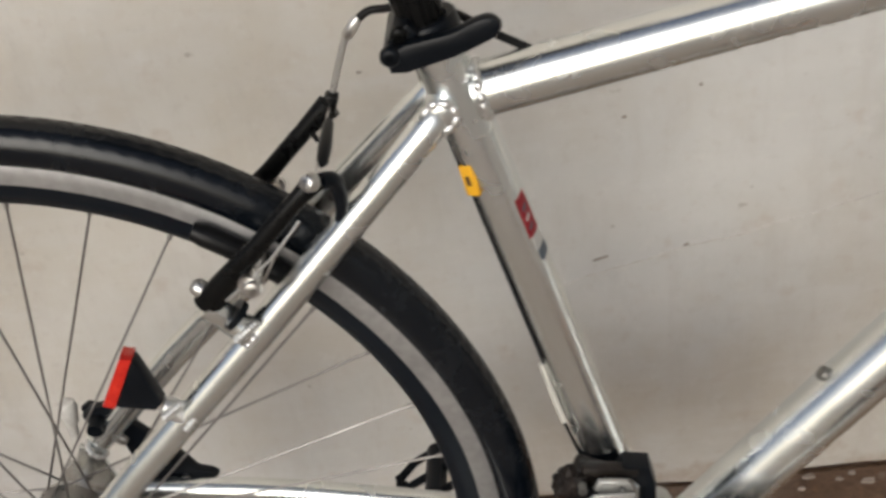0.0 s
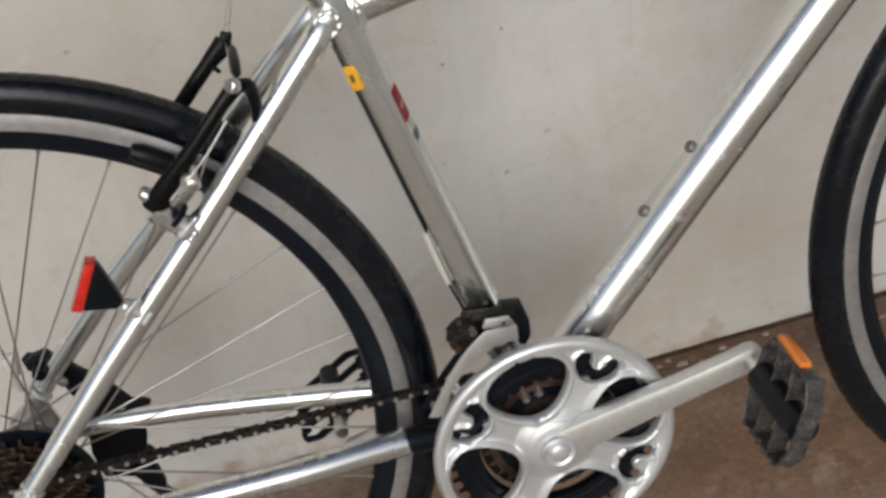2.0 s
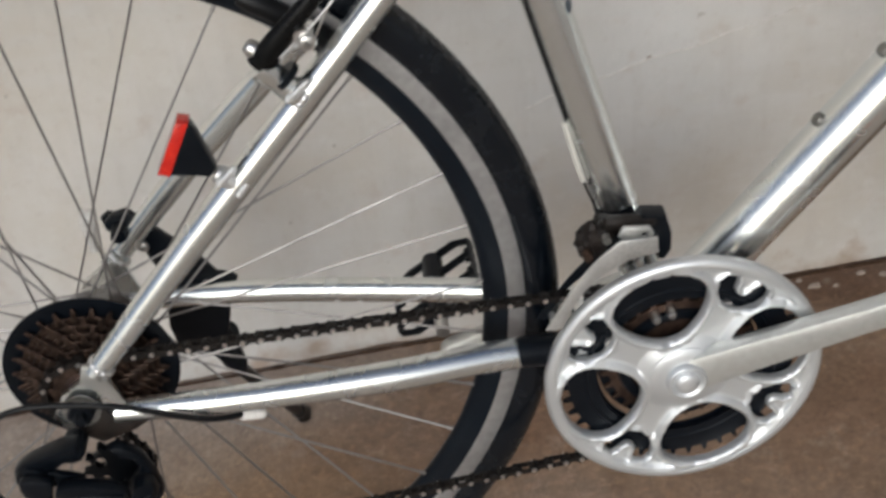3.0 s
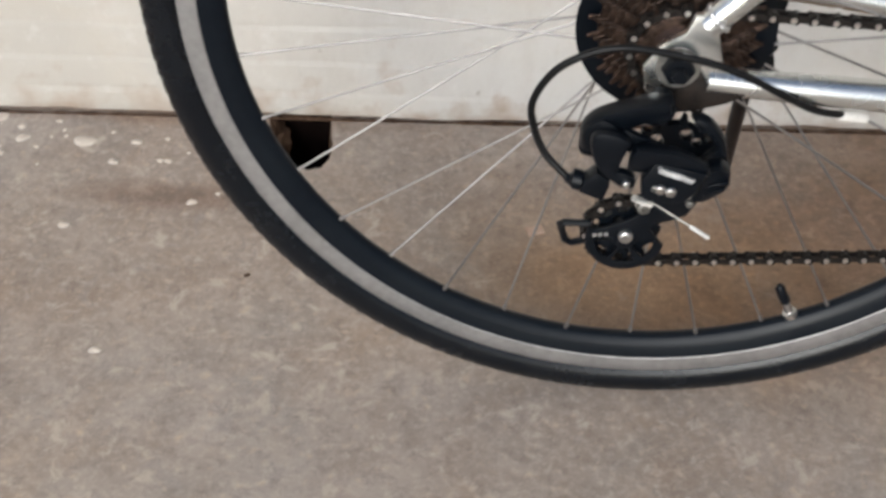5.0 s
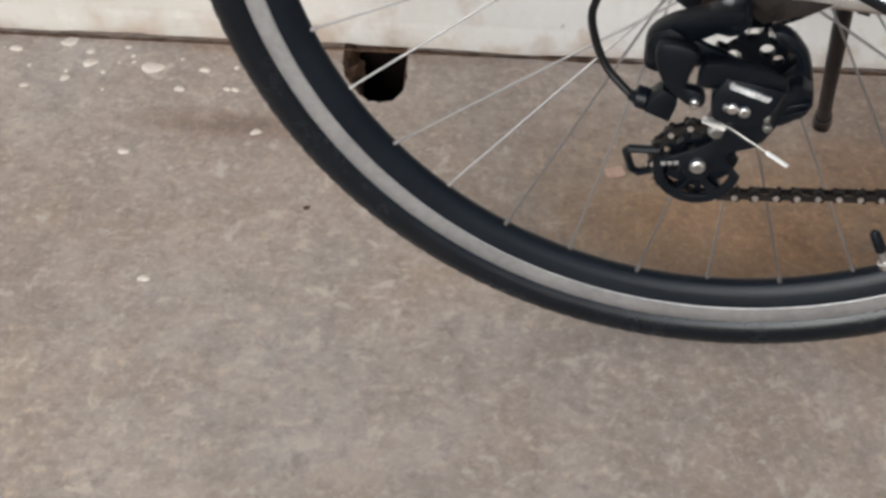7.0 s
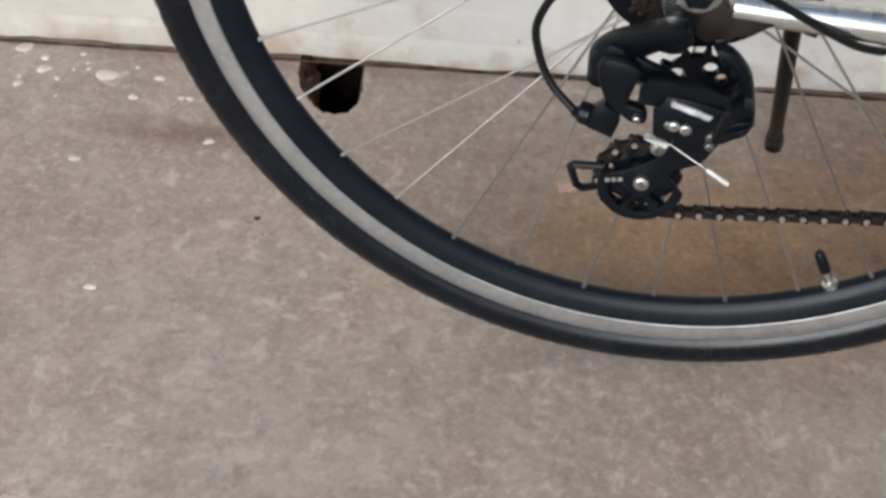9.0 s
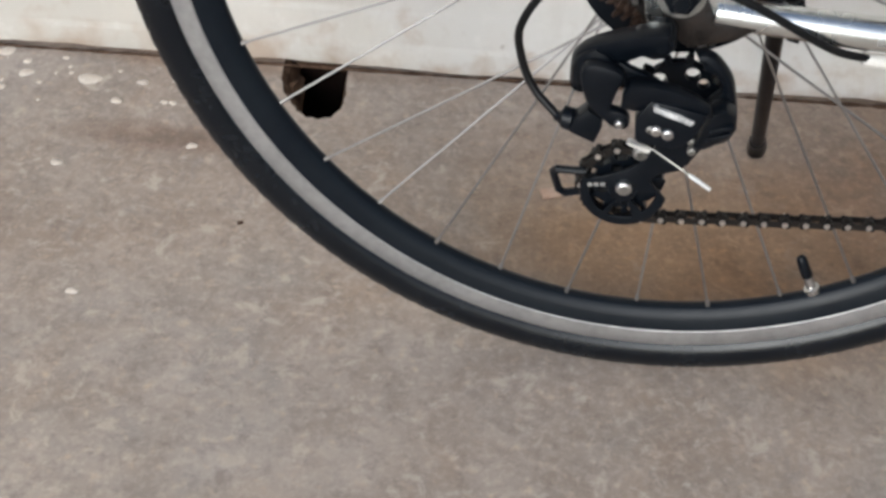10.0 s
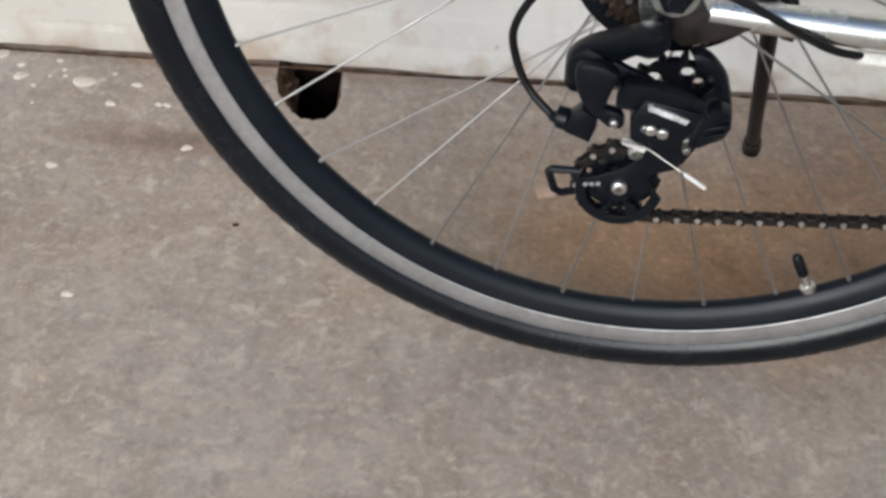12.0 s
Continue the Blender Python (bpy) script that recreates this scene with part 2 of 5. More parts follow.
def wall_material():
    m = bpy.data.materials.new("old_painted_plaster")
    m.use_nodes = True
    nt = m.node_tree
    p = nt.nodes["Principled BSDF"]
    co = nt.nodes.new("ShaderNodeTexCoord")

    def noise_node(scale, detail, rough=0.6, stretch=(1, 1, 1)):
        mp = nt.nodes.new("ShaderNodeMapping")
        mp.inputs["Scale"].default_value = stretch
        n = nt.nodes.new("ShaderNodeTexNoise")
        n.inputs["Scale"].default_value, n.inputs["Detail"].default_value, n.inputs["Roughness"].default_value = scale, detail, rough
        nt.links.new(co.outputs["Object"], mp.inputs["Vector"])
        nt.links.new(mp.outputs[0], n.inputs["Vector"])
        return n

    def mix(fac, a, b):
        x = nt.nodes.new("ShaderNodeMix")
        x.data_type = "RGBA"
        for sock, v in ((x.inputs[0], fac), (x.inputs[6], a), (x.inputs[7], b)):
            if hasattr(v, "is_linked"):
                nt.links.new(v, sock)
            else:
                sock.default_value = v
        return x.outputs[2]

    def ramp(src, lo, hi, top=1.0):
        r = nt.nodes.new("ShaderNodeMapRange")
        r.inputs["From Min"].default_value, r.inputs["From Max"].default_value = lo, hi
        r.inputs["To Max"].default_value = top
        nt.links.new(src, r.inputs["Value"])
        return r.outputs[0]

    big = noise_node(2.6, 4)
    streak = noise_node(9, 5, 0.6, (1, 1, 4))
    fine = noise_node(70, 6, 0.65)
    spots = noise_node(45, 2, 0.5)
    dirt = noise_node(26, 4, 0.55)
    cloud = noise_node(7, 6, 0.62)
    brush = noise_node(34, 4, 0.6, (1, 1, 0.22))
    where = nt.nodes.new("ShaderNodeSeparateXYZ")
    nt.links.new(co.outputs["Object"], where.inputs[0])

    def blend(a, ka, b, kb):
        m1 = nt.nodes.new("ShaderNodeMath")
        m1.operation = "MULTIPLY"
        m1.inputs[1].default_value = ka
        nt.links.new(a, m1.inputs[0])
        m2 = nt.nodes.new("ShaderNodeMath")
        m2.operation = "MULTIPLY_ADD"
        m2.inputs[1].default_value = kb
        nt.links.new(b, m2.inputs[0])
        nt.links.new(m1.outputs[0], m2.inputs[2])
        return m2.outputs[0]

    # the paint has yellowed towards one end; grey scuffs and clouds all over
    aged = blend(blend(where.outputs["X"], -1.0, where.outputs["Z"], 1.0), 1.0, big.outputs["Fac"], 1.1)
    c = mix(ramp(aged, 0.55, 1.35), (0.600, 0.590, 0.570, 1), (0.650, 0.600, 0.515, 1))
    c = mix(ramp(big.outputs["Fac"], 0.45, 0.66, 0.7), c, (0.560, 0.515, 0.445, 1))
    c = mix(ramp(cloud.outputs["Fac"], 0.48, 0.72, 0.55), c, (0.690, 0.675, 0.650, 1))
    stained = noise_node(4.2, 7, 0.66)
    c = mix(ramp(stained.outputs["Fac"], 0.50, 0.70, 0.5), c, (0.540, 0.480, 0.390, 1))
    c = mix(ramp(streak.outputs["Fac"], 0.5, 0.75, 0.5), c, (0.66, 0.648, 0.630, 1))
    c = mix(ramp(brush.outputs["Fac"], 0.52, 0.74, 0.35), c, (0.50, 0.47, 0.435, 1))
    c = mix(ramp(fine.outputs["Fac"], 0.55, 0.8, 0.35), c, (0.45, 0.40, 0.35, 1))
    c = mix(ramp(spots.outputs["Fac"], 0.72, 0.76, 0.5), c, (0.30, 0.26, 0.22, 1))
    c = mix(ramp(dirt.outputs["Fac"], 0.60, 0.74, 0.35), c, (0.47, 0.375, 0.305, 1))
    # a darker grey-green tone low down at one end, lime stains breaking through it
    low_end = blend(blend(where.outputs["X"], -1.6, where.outputs["Z"], -2.0), 1.0, cloud.outputs["Fac"], 1.2)
    c = mix(ramp(low_end, 0.75, 1.35, 0.75), c, (0.480, 0.455, 0.408, 1))
    lime = noise_node(38, 5, 0.7)
    c = mix(ramp(lime.outputs["Fac"], 0.56, 0.72, 0.45), c, (0.690, 0.675, 0.640, 1))
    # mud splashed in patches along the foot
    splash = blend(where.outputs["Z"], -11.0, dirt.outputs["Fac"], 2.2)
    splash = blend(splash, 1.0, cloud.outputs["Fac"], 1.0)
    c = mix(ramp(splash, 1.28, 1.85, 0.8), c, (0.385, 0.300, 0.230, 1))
    nt.links.new(c, p.inputs["Base Color"])
    p.inputs["Roughness"].default_value = 0.6
    bp = nt.nodes.new("ShaderNodeBump")
    bp.inputs["Strength"].default_value, bp.inputs["Distance"].default_value = 0.25, 0.003
    h = nt.nodes.new("ShaderNodeMath")
    h.operation = "ADD"
    nt.links.new(streak.outputs["Fac"], h.inputs[0])
    nt.links.new(fine.outputs["Fac"], h.inputs[1])
    nt.links.new(h.outputs[0], bp.inputs["Height"])
    nt.links.new(bp.outputs[0], p.inputs["Normal"])
    return m


CONCRETE, PLASTER = concrete_material(), wall_material()
# The shade inside the drain hole is put into this near-black colour.
DARK = material("hole_shade_black", (0.007, 0.004, 0.003), 0.95, base2=(0.003, 0.002, 0.0015), scale=60, spec=0.05)
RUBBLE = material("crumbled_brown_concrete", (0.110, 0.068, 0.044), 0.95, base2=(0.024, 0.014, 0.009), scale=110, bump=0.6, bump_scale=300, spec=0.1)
SPLASH = material("white_paint_drops", (0.72, 0.66, 0.58), 0.7, base2=(0.54, 0.46, 0.38), scale=150)
FLAKE = material("fallen_plaster", (0.40, 0.34, 0.29), 0.85, base2=(0.26, 0.21, 0.17), scale=120)
HAIRLINE = material("pale_hairline_filler", (0.66, 0.64, 0.61), 0.7, base2=(0.52, 0.49, 0.45), scale=90)
CHIPPED = material("chipped_plaster", (0.26, 0.22, 0.19), 0.85, base2=(0.38, 0.33, 0.29), scale=200)
BRICKBIT = material("orange_chip", (0.42, 0.28, 0.20), 0.85, base2=(0.50, 0.38, 0.30), scale=150)


# ---- mesh helpers ----
def mesh_of(name, bm, mat, smooth=40):
    me = bpy.data.meshes.new(name)
    bmesh.ops.recalc_face_normals(bm, faces=bm.faces)
    bm.to_mesh(me)
    bm.free()
    me.materials.append(mat)
    if smooth:
        me.shade_smooth()
        me.set_sharp_from_angle(angle=radians(smooth))
    return me


R0 = 0.3464  # outer radius of the tyres: height of the axles over the ground, along the frame


def part(name, bm, mat, parent, label="", smooth=40):
    """One mesh object under a thing or a part. The parts of the bicycle are drawn from the rear axle."""
    ob = new(name, bm if isinstance(bm, bpy.types.Mesh) else mesh_of(name, bm, mat, smooth))
    ob.parent = parent
    if parent.get("category") == "bicycle":
        ob.location = (0, 0, R0)
    if label:
        tagged(ob, label)
    return ob


def V(*p):
    return Vector(p)


def smooth_path(pts, n=6):
    """A Catmull-Rom curve through the points."""
    pts = [Vector(p) for p in pts]
    ext = [2 * pts[0] - pts[1], *pts, 2 * pts[-1] - pts[-2]]
    out = []
    for i in range(1, len(ext) - 2):
        a, b, c, d = ext[i - 1:i + 3]
        for k in range(n):
            t = k / n
            out.append(0.5 * (2 * b + (c - a) * t + (2 * a - 5 * b + 4 * c - d) * t * t + (3 * b - a - 3 * c + d) * t ** 3))
    return out + [pts[-1]]


def tube(pts, radius, seg=16, bm=None, flat=1.0, up=None):
    """A round rod or pipe along pts; radius is one number or one for each point. flat squeezes it along `up`."""
    bm = bm or bmesh.new()
    pts = [Vector(p) for p in pts]
    rad = list(radius) if isinstance(radius, (list, tuple)) else [radius]
    if len(rad) != len(pts):
        rad = [float(np.interp(i / (len(pts) - 1), np.linspace(0, 1, len(rad)), rad)) for i in range(len(pts))]
    tang = [(pts[min(i + 1, len(pts) - 1)] - pts[max(i - 1, 0)]).normalized() for i in range(len(pts))]
    ref = Vector(up) if up else (V(0, 1, 0) if abs(tang[0].y) < 0.9 else V(1, 0, 0))
    u = (ref - tang[0] * ref.dot(tang[0])).normalized()
    rings = []
    for i, p in enumerate(pts):
        u = (u - tang[i] * u.dot(tang[i])).normalized()
        w = tang[i].cross(u)
        rings.append([bm.verts.new(p + (u * flat * math.cos(a) + w * math.sin(a)) * rad[i]) for a in (2 * math.pi * k / seg for k in range(seg))])
    for a, b in zip(rings, rings[1:]):
        for k in range(seg):
            bm.faces.new((a[k], a[(k + 1) % seg], b[(k + 1) % seg], b[k]))
    bm.faces.new(list(reversed(rings[0])))
    bm.faces.new(rings[-1])
    return bm


def rod(a, b, r, seg=12, bm=None, r2=None):
    return tube([a, b], [r, r if r2 is None else r2], seg, bm)


def lathe(profile, seg=48, bm=None, centre=(0, 0, 0), closed=False):
    """Turns a profile of (radius, y) about the y axis through centre."""
    bm = bm or bmesh.new()
    c = Vector(centre)
    rings = []
    for r, y in profile:
        if r < 1e-6:
            rings.append([bm.verts.new(c + V(0, y, 0))])
        else:
            rings.append([bm.verts.new(c + V(r * math.cos(a), y, r * math.sin(a))) for a in (2 * math.pi * k / seg for k in range(seg))])
    pairs = list(zip(rings, rings[1:])) + ([(rings[-1], rings[0])] if closed else [])
    for a, b in pairs:
        for k in range(seg):
            k2 = (k + 1) % seg
            if len(a) == 1:
                f = [a[0], b[k2], b[k]]
            elif len(b) == 1:
                f = [a[k], a[k2], b[0]]
            else:
                f = [a[k], a[k2], b[k2], b[k]]
            bm.faces.new(f)
    return bm


def loops_fill(bm, loops, y):
    edges = []
    for lp in loops:
        vs = [bm.verts.new((x, y, z)) for x, z in lp]
        edges += [bm.edges.new((vs[i], vs[(i + 1) % len(vs)])) for i in range(len(vs))]
    return bmesh.ops.triangle_fill(bm, use_beauty=True, use_dissolve=False, edges=edges)


def plate(outer, y0, y1, holes=(), bevel=0.0008, bm=None):
    """A flat plate in the plane of the frame, from y0 to y1, with holes through it and softened edges."""
    own = bmesh.new()
    loops_fill(own, [outer, *holes], y0)
    faces = [f for f in own.faces]
    ext = bmesh.ops.extrude_face_region(own, geom=faces)
    for v in ext["geom"]:
        if isinstance(v, bmesh.types.BMVert):
            v.co.y = y1
    bmesh.ops.recalc_face_normals(own, faces=own.faces)
    if bevel:
        sharp = [e for e in own.edges if len(e.link_faces) == 2 and e.calc_face_angle(0) > radians(60)
                 and abs(e.verts[0].co.y - e.verts[1].co.y) < 1e-6]
        bmesh.ops.bevel(own, geom=sharp, offset=bevel, segments=2, affect="EDGES", profile=0.5)
    return join(bm, own)


def join(bm, other):
    if bm is None:
        return other
    me = bpy.data.meshes.new("tmp")
    other.to_mesh(me)
    other.free()
    bm.from_mesh(me)
    bpy.data.meshes.remove(me)
    return bm


def box(centre, size, bevel=0.002, rot=(0, 0, 0), bm=None, seg=2):
    own = bmesh.new()
    bmesh.ops.create_cube(own, size=1)
    bmesh.ops.scale(own, vec=size, verts=own.verts)
    if bevel:
        bmesh.ops.bevel(own, geom=own.edges[:], offset=bevel, segments=seg, affect="EDGES", profile=0.5)
    bmesh.ops.transform(own, matrix=pose(*centre, *rot), verts=own.verts)
    return join(bm, own)


def slanted(bm, y, kx, kz, cz, cx=-0.040):
    """Tip the front face of a plate, which lies at y, so that it leans about (cx, cz)."""
    for v in bm.verts:
        if v.co.y < y + 0.005:
            v.co.y += kx * (v.co.x - cx) - kz * (v.co.z - cz) if kx else -kz * (v.co.z - cz)
    return bm


def circle(cx, cz, r, n=24, start=0.0):
    return [(cx + r * math.cos(start + 2 * math.pi * k / n), cz + r * math.sin(start + 2 * math.pi * k / n)) for k in range(n)]


def gear(cx, cz, teeth, r, depth):
    """A toothed outline with rounded tips."""
    pts = []
    for k in range(teeth):
        for f, rr in ((0.0, r - depth), (0.3, r - depth), (0.42, r), (0.58, r), (0.7, r - depth)):
            a = 2 * math.pi * (k + f) / teeth
            pts.append((cx + rr * math.cos(a), cz + rr * math.sin(a)))
    return pts


def bolt(p, axis, r, length, bm=None, seg=16):
    """A domed bolt head with a socket."""
    p, axis = Vector(p), Vector(axis).normalized()
    return tube([p, p + axis * length * 0.6, p + axis * length * 0.9, p + axis * length, p + axis * length, p + axis * length * 0.45],
                [r, r, r * 0.85, r * 0.62, r * 0.42, r * 0.40], seg, bm)


# ---- ground and wall ----
HOLE_EDGE = [(-0.326, 0.272), (-0.320, 0.256), (-0.311, 0.242), (-0.300, 0.228), (-0.290, 0.221), (-0.277, 0.221), (-0.266, 0.231), (-0.263, 0.248), (-0.264, 0.270)]
HOLE = [(p.x + 0.0022 * noise.noise((p.x * 180, p.y * 180, 1)), p.y + 0.0022 * noise.noise((p.x * 180, p.y * 180, 7))) for p in smooth_path([(x, y, 0) for x, y in HOLE_EDGE], 6)] + [(-0.269, 0.310), (-0.330, 0.310)]


def ground_mesh():
    bm = bmesh.new()
    edges = []
    for lp in ([(-40, -60), (40, -60), (40, 40), (-40, 40)], HOLE):
        vs = [bm.verts.new((x, y, 0)) for x, y in lp]
        edges += [bm.edges.new((vs[i], vs[(i + 1) % len(vs)])) for i in range(len(vs))]
    bmesh.ops.triangle_fill(bm, use_beauty=True, edges=edges)
    for f in bm.faces:
        if f.normal.z < 0:
            f.normal_flip()
    return bm


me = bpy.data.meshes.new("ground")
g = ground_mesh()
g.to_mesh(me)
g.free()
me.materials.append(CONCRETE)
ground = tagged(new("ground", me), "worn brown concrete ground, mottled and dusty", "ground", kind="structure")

bm = bmesh.new()
rims = []
for inset, z, wild in ((0.0, 0.0, 0.0), (0.05, -0.003, 0.5), (0.10, -0.012, 1.0), (0.06, -0.030, 1.0), (0.02, -0.30, 0.0)):
    ring = []
    for x, y in HOLE:
        left = max(0.0, min(1.0, (-0.285 - x) / 0.03))
        k_ = inset * (1 + 2.2 * left) + 0.05 * wild * noise.noise((x * 90, y * 90, z * 90))
        ring.append(bm.verts.new((x + k_ * (-0.290 - x), y + (k_ * (0.262 - y) if y < 0.30 else 0.0), z + 0.002 * wild * noise.noise((x * 150, y * 150, 3)))))
    rims.append(ring)
for k_, (a, b) in enumerate(zip(rims, rims[1:])):
    for i in range(len(HOLE)):
        j = (i + 1) % len(HOLE)
        f = bm.faces.new((a[i], a[j], b[j], b[i]))
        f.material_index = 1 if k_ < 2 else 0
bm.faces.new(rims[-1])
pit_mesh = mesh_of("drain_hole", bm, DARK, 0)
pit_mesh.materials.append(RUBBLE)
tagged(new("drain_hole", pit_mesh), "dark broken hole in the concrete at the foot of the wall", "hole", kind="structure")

bm = bmesh.new()
bmesh.ops.create_icosphere(bm, subdivisions=4, radius=1.0)
for v in bm.verts:
    k_ = 1 + 0.45 * noise.noise(v.co * 1.7) + 0.25 * noise.noise(v.co * 5) + 0.12 * noise.noise(v.co * 13)
    v.co = Vector((-0.321 + 0.016 * k_ * v.co.x - 0.15 * v.co.z * 0.02, 0.274 + 0.024 * k_ * v.co.y, -0.019 + 0.013 * k_ * v.co.z))
tagged(new("rubble", mesh_of("rubble", bm, RUBBLE, 60)), "crumbled brown concrete inside the broken hole", "rubble", kind="structure")

WALL_TURN = math.degrees(math.atan(0.0306))


def wall_mesh():
    """The plastered wall: a slightly uneven face with its foot rounded off over the ground."""
    bm = bmesh.new()
    rows = [(-0.002, 0.035), (0.0030, 0.035), (0.0042, 0.0015), (0.012, 0.0)]
    for zc in (0.030, 0.066, 0.106):
        rows += [(zc - 0.005, 0.0), (zc - 0.0015, 0.0), (zc + 0.0012, 0.0040), (zc + 0.0050, 0.0010), (zc + 0.009, 0.0)]
    rows += [(0.14, 0.0), (0.17, 0.0)] + [(0.2 + 0.08 * k, 0.0) for k in range(14)] + [(1.4 + 0.2 * k, 0.0) for k in range(10)]
    xs = [-6, -4, -2.5, -1.6] + [-1.2 + 0.012 * k for k in range(201)] + [1.6, 2.5, 4, 6]
    grid = []
    for z, y in rows:
        line = []
        for x in xs:
            q = noise.noise((x * 3, 0.3, z * 3)) * 0.0025 + noise.noise((x * 14, 1.7, z * 14)) * 0.0008
            foot = noise.noise((x * 6, 9, 0)) * 0.006 + noise.noise((x * 23, 5, 0)) * 0.0035 + noise.noise((x * 60, 2, 0)) * 0.0015
            if 0.02 < z < 0.13:
                fade = 0.38 * max(0.0, min(1.0, (-0.04 - x) / 0.10)) * (0.75 + 0.6 * noise.noise((x * 9, z * 40, 2)))
                line.append(bm.verts.new((x, y * fade + q, z + noise.noise((x * 5, z * 30, 4)) * 0.0035)))
            else:
                lump = 0.006 * max(0.0, noise.noise((x * 9, 3, z * 30))) * max(0.0, 1 - z / 0.05)
                line.append(bm.verts.new((x, y + q - lump, z + (max(foot, -0.0005) * 0.6 if 0 < z < 0.02 else 0))))
        grid.append(line)
    for a, b in zip(grid, grid[1:]):
        for i in range(len(xs) - 1):
            bm.faces.new((a[i], a[i + 1], b[i + 1], b[i]))
    z1 = rows[-1][0]
    back = [bm.verts.new(c) for c in ((-6, 0.25, 0), (6, 0.25, 0), (6, 0.25, z1), (-6, 0.25, z1))]
    bm.faces.new(back)
    bm.faces.new((grid[-1][0], grid[-1][-1], back[2], back[3]))
    return bm


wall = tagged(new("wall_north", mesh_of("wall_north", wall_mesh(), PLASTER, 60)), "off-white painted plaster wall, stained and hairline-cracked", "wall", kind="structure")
# Dark strip along the wall foot: joint dirt plus the contact shade as colour.
contact_line = bmesh.new()
foot_line = [(-1.1 + 0.004 * k, -0.0012, 0.0004) for k in range(551)]
tube(foot_line, [0.0004 + 0.0022 * max(0.0, 0.55 + noise.noise((x * 14, 3, 1)) * 0.7 + noise.noise((x * 70, 8, 1)) * 0.6) for x, _, _ in foot_line], 8, contact_line)
wall.matrix_world = pose(0, 0.3050, 0, 0, 0, WALL_TURN)

part("foot_contact_line", contact_line, RUBBLE, wall, "dark line of dirt and painted contact shade in the joint")

# Unseen wall, added to block sky light from the right end.
bm = bmesh.new()
bmesh.ops.create_cube(bm, size=1)
bmesh.ops.transform(bm, matrix=Matrix.LocRotScale((1.85, -0.80, 1.31), None, (0.20, 2.33, 2.62)), verts=bm.verts)
tagged(new("unseen_east_wall", mesh_of("unseen_east_wall", bm, PLASTER, 0)), "unseen plastered wall added to cut the light from the right", "wall", kind="structure")

# ---- the bicycle ----
bike = tagged(new("bicycle"), "silver polished aluminium city bicycle standing on its kickstand beside the wall", "bicycle")
bike.matrix_world = pose(0, 0, 0.34586, -4.0937) @ pose(0, 0, 0, 0, 0.79, 0) @ pose(0, 0, -R0)


def group_part(name, parent, label="", loc=None, rot=(0, 0, 0)):
    ob = new(name)
    ob.parent = parent
    ob.empty_display_size = 0.05
    ob.matrix_basis = pose(*(loc or (0, 0, R0)), *rot)
    if label:
        tagged(ob, label)
    return ob


BB = (0.4308, 0.0, -0.0638)

# frame tubes
SEAT_R = 0.0156
part("seat_tube", tube([(0.4243, 0, -0.055), (0.3338, 0, 0.296), (0.3166, 0, 0.3620)], SEAT_R, 40), ALU, bike)
part("top_tube", tube([(0.335, 0, 0.331), (0.60, 0, 0.3835), (0.835, 0, 0.430)], 0.0165, 32), ALU, bike)
part("down_tube", tube([(0.433, 0, -0.0475), (0.672, 0, 0.222), (0.842, 0, 0.4135)], 0.0205, 32), ALU, bike)
part("head_tube", tube([(0.866, 0, 0.345), (0.828, 0, 0.455)], 0.018, 32), ALU, bike)
part("bottom_bracket_shell", lathe([(0.0, -0.034), (0.0205, -0.034), (0.0205, 0.034), (0, 0.034)], 32, centre=BB), ALU, bike)
for s in (-1, 1):
    wide = 0.0 if s < 0 else 0.010
    part("seat_stay", tube([(0.015, 0.066 * s + 0.4 * wide, 0.024), (0.1015, 0.055 * s + wide, 0.1145), (0.1925, 0.040 * s + wide, 0.2035), (0.303, 0.020 * s + 0.5 * wide, 0.315), (0.3125, 0.0175 * s + 0.3 * wide, 0.3255), (0.3160, 0.0165 * s + 0.2 * wide, 0.3295)], [0.0085, 0.0102, 0.0104, 0.0100, 0.0096, 0.0060], 24), ALU, bike)
    drop_z = 0.0 if s < 0 else 1.0
    part("chain_stay", tube(smooth_path([(0.020, 0.066 * s, -0.013), (0.12, 0.065 * s, -0.0185 - 0.003 * drop_z), (0.22, 0.058 * s, -0.024 - 0.009 * drop_z), (0.31, 0.044 * s, -0.031 - 0.010 * drop_z), (0.405, 0.030 * s, -0.052 - 0.006 * drop_z)], 5), [0.0086, 0.0098, 0.0113, 0.0116, 0.0110] if s < 0 else [0.0088, 0.0094, 0.0098, 0.0100, 0.0100], 24), ALU, bike)
    part("dropout", plate([(-0.0200, -0.004), (-0.0165, -0.0215), (0.000, -0.030), (0.0198, -0.0345), (0.0330, -0.022), (0.030, -0.008), (0.0213, 0.0235), (0.0190, 0.032), (0.0070, 0.032), (0.003, 0.0203), (-0.012, 0.010)],
                          0.0635 * s, 0.0700 * s, bevel=0.0012), ALU, bike)


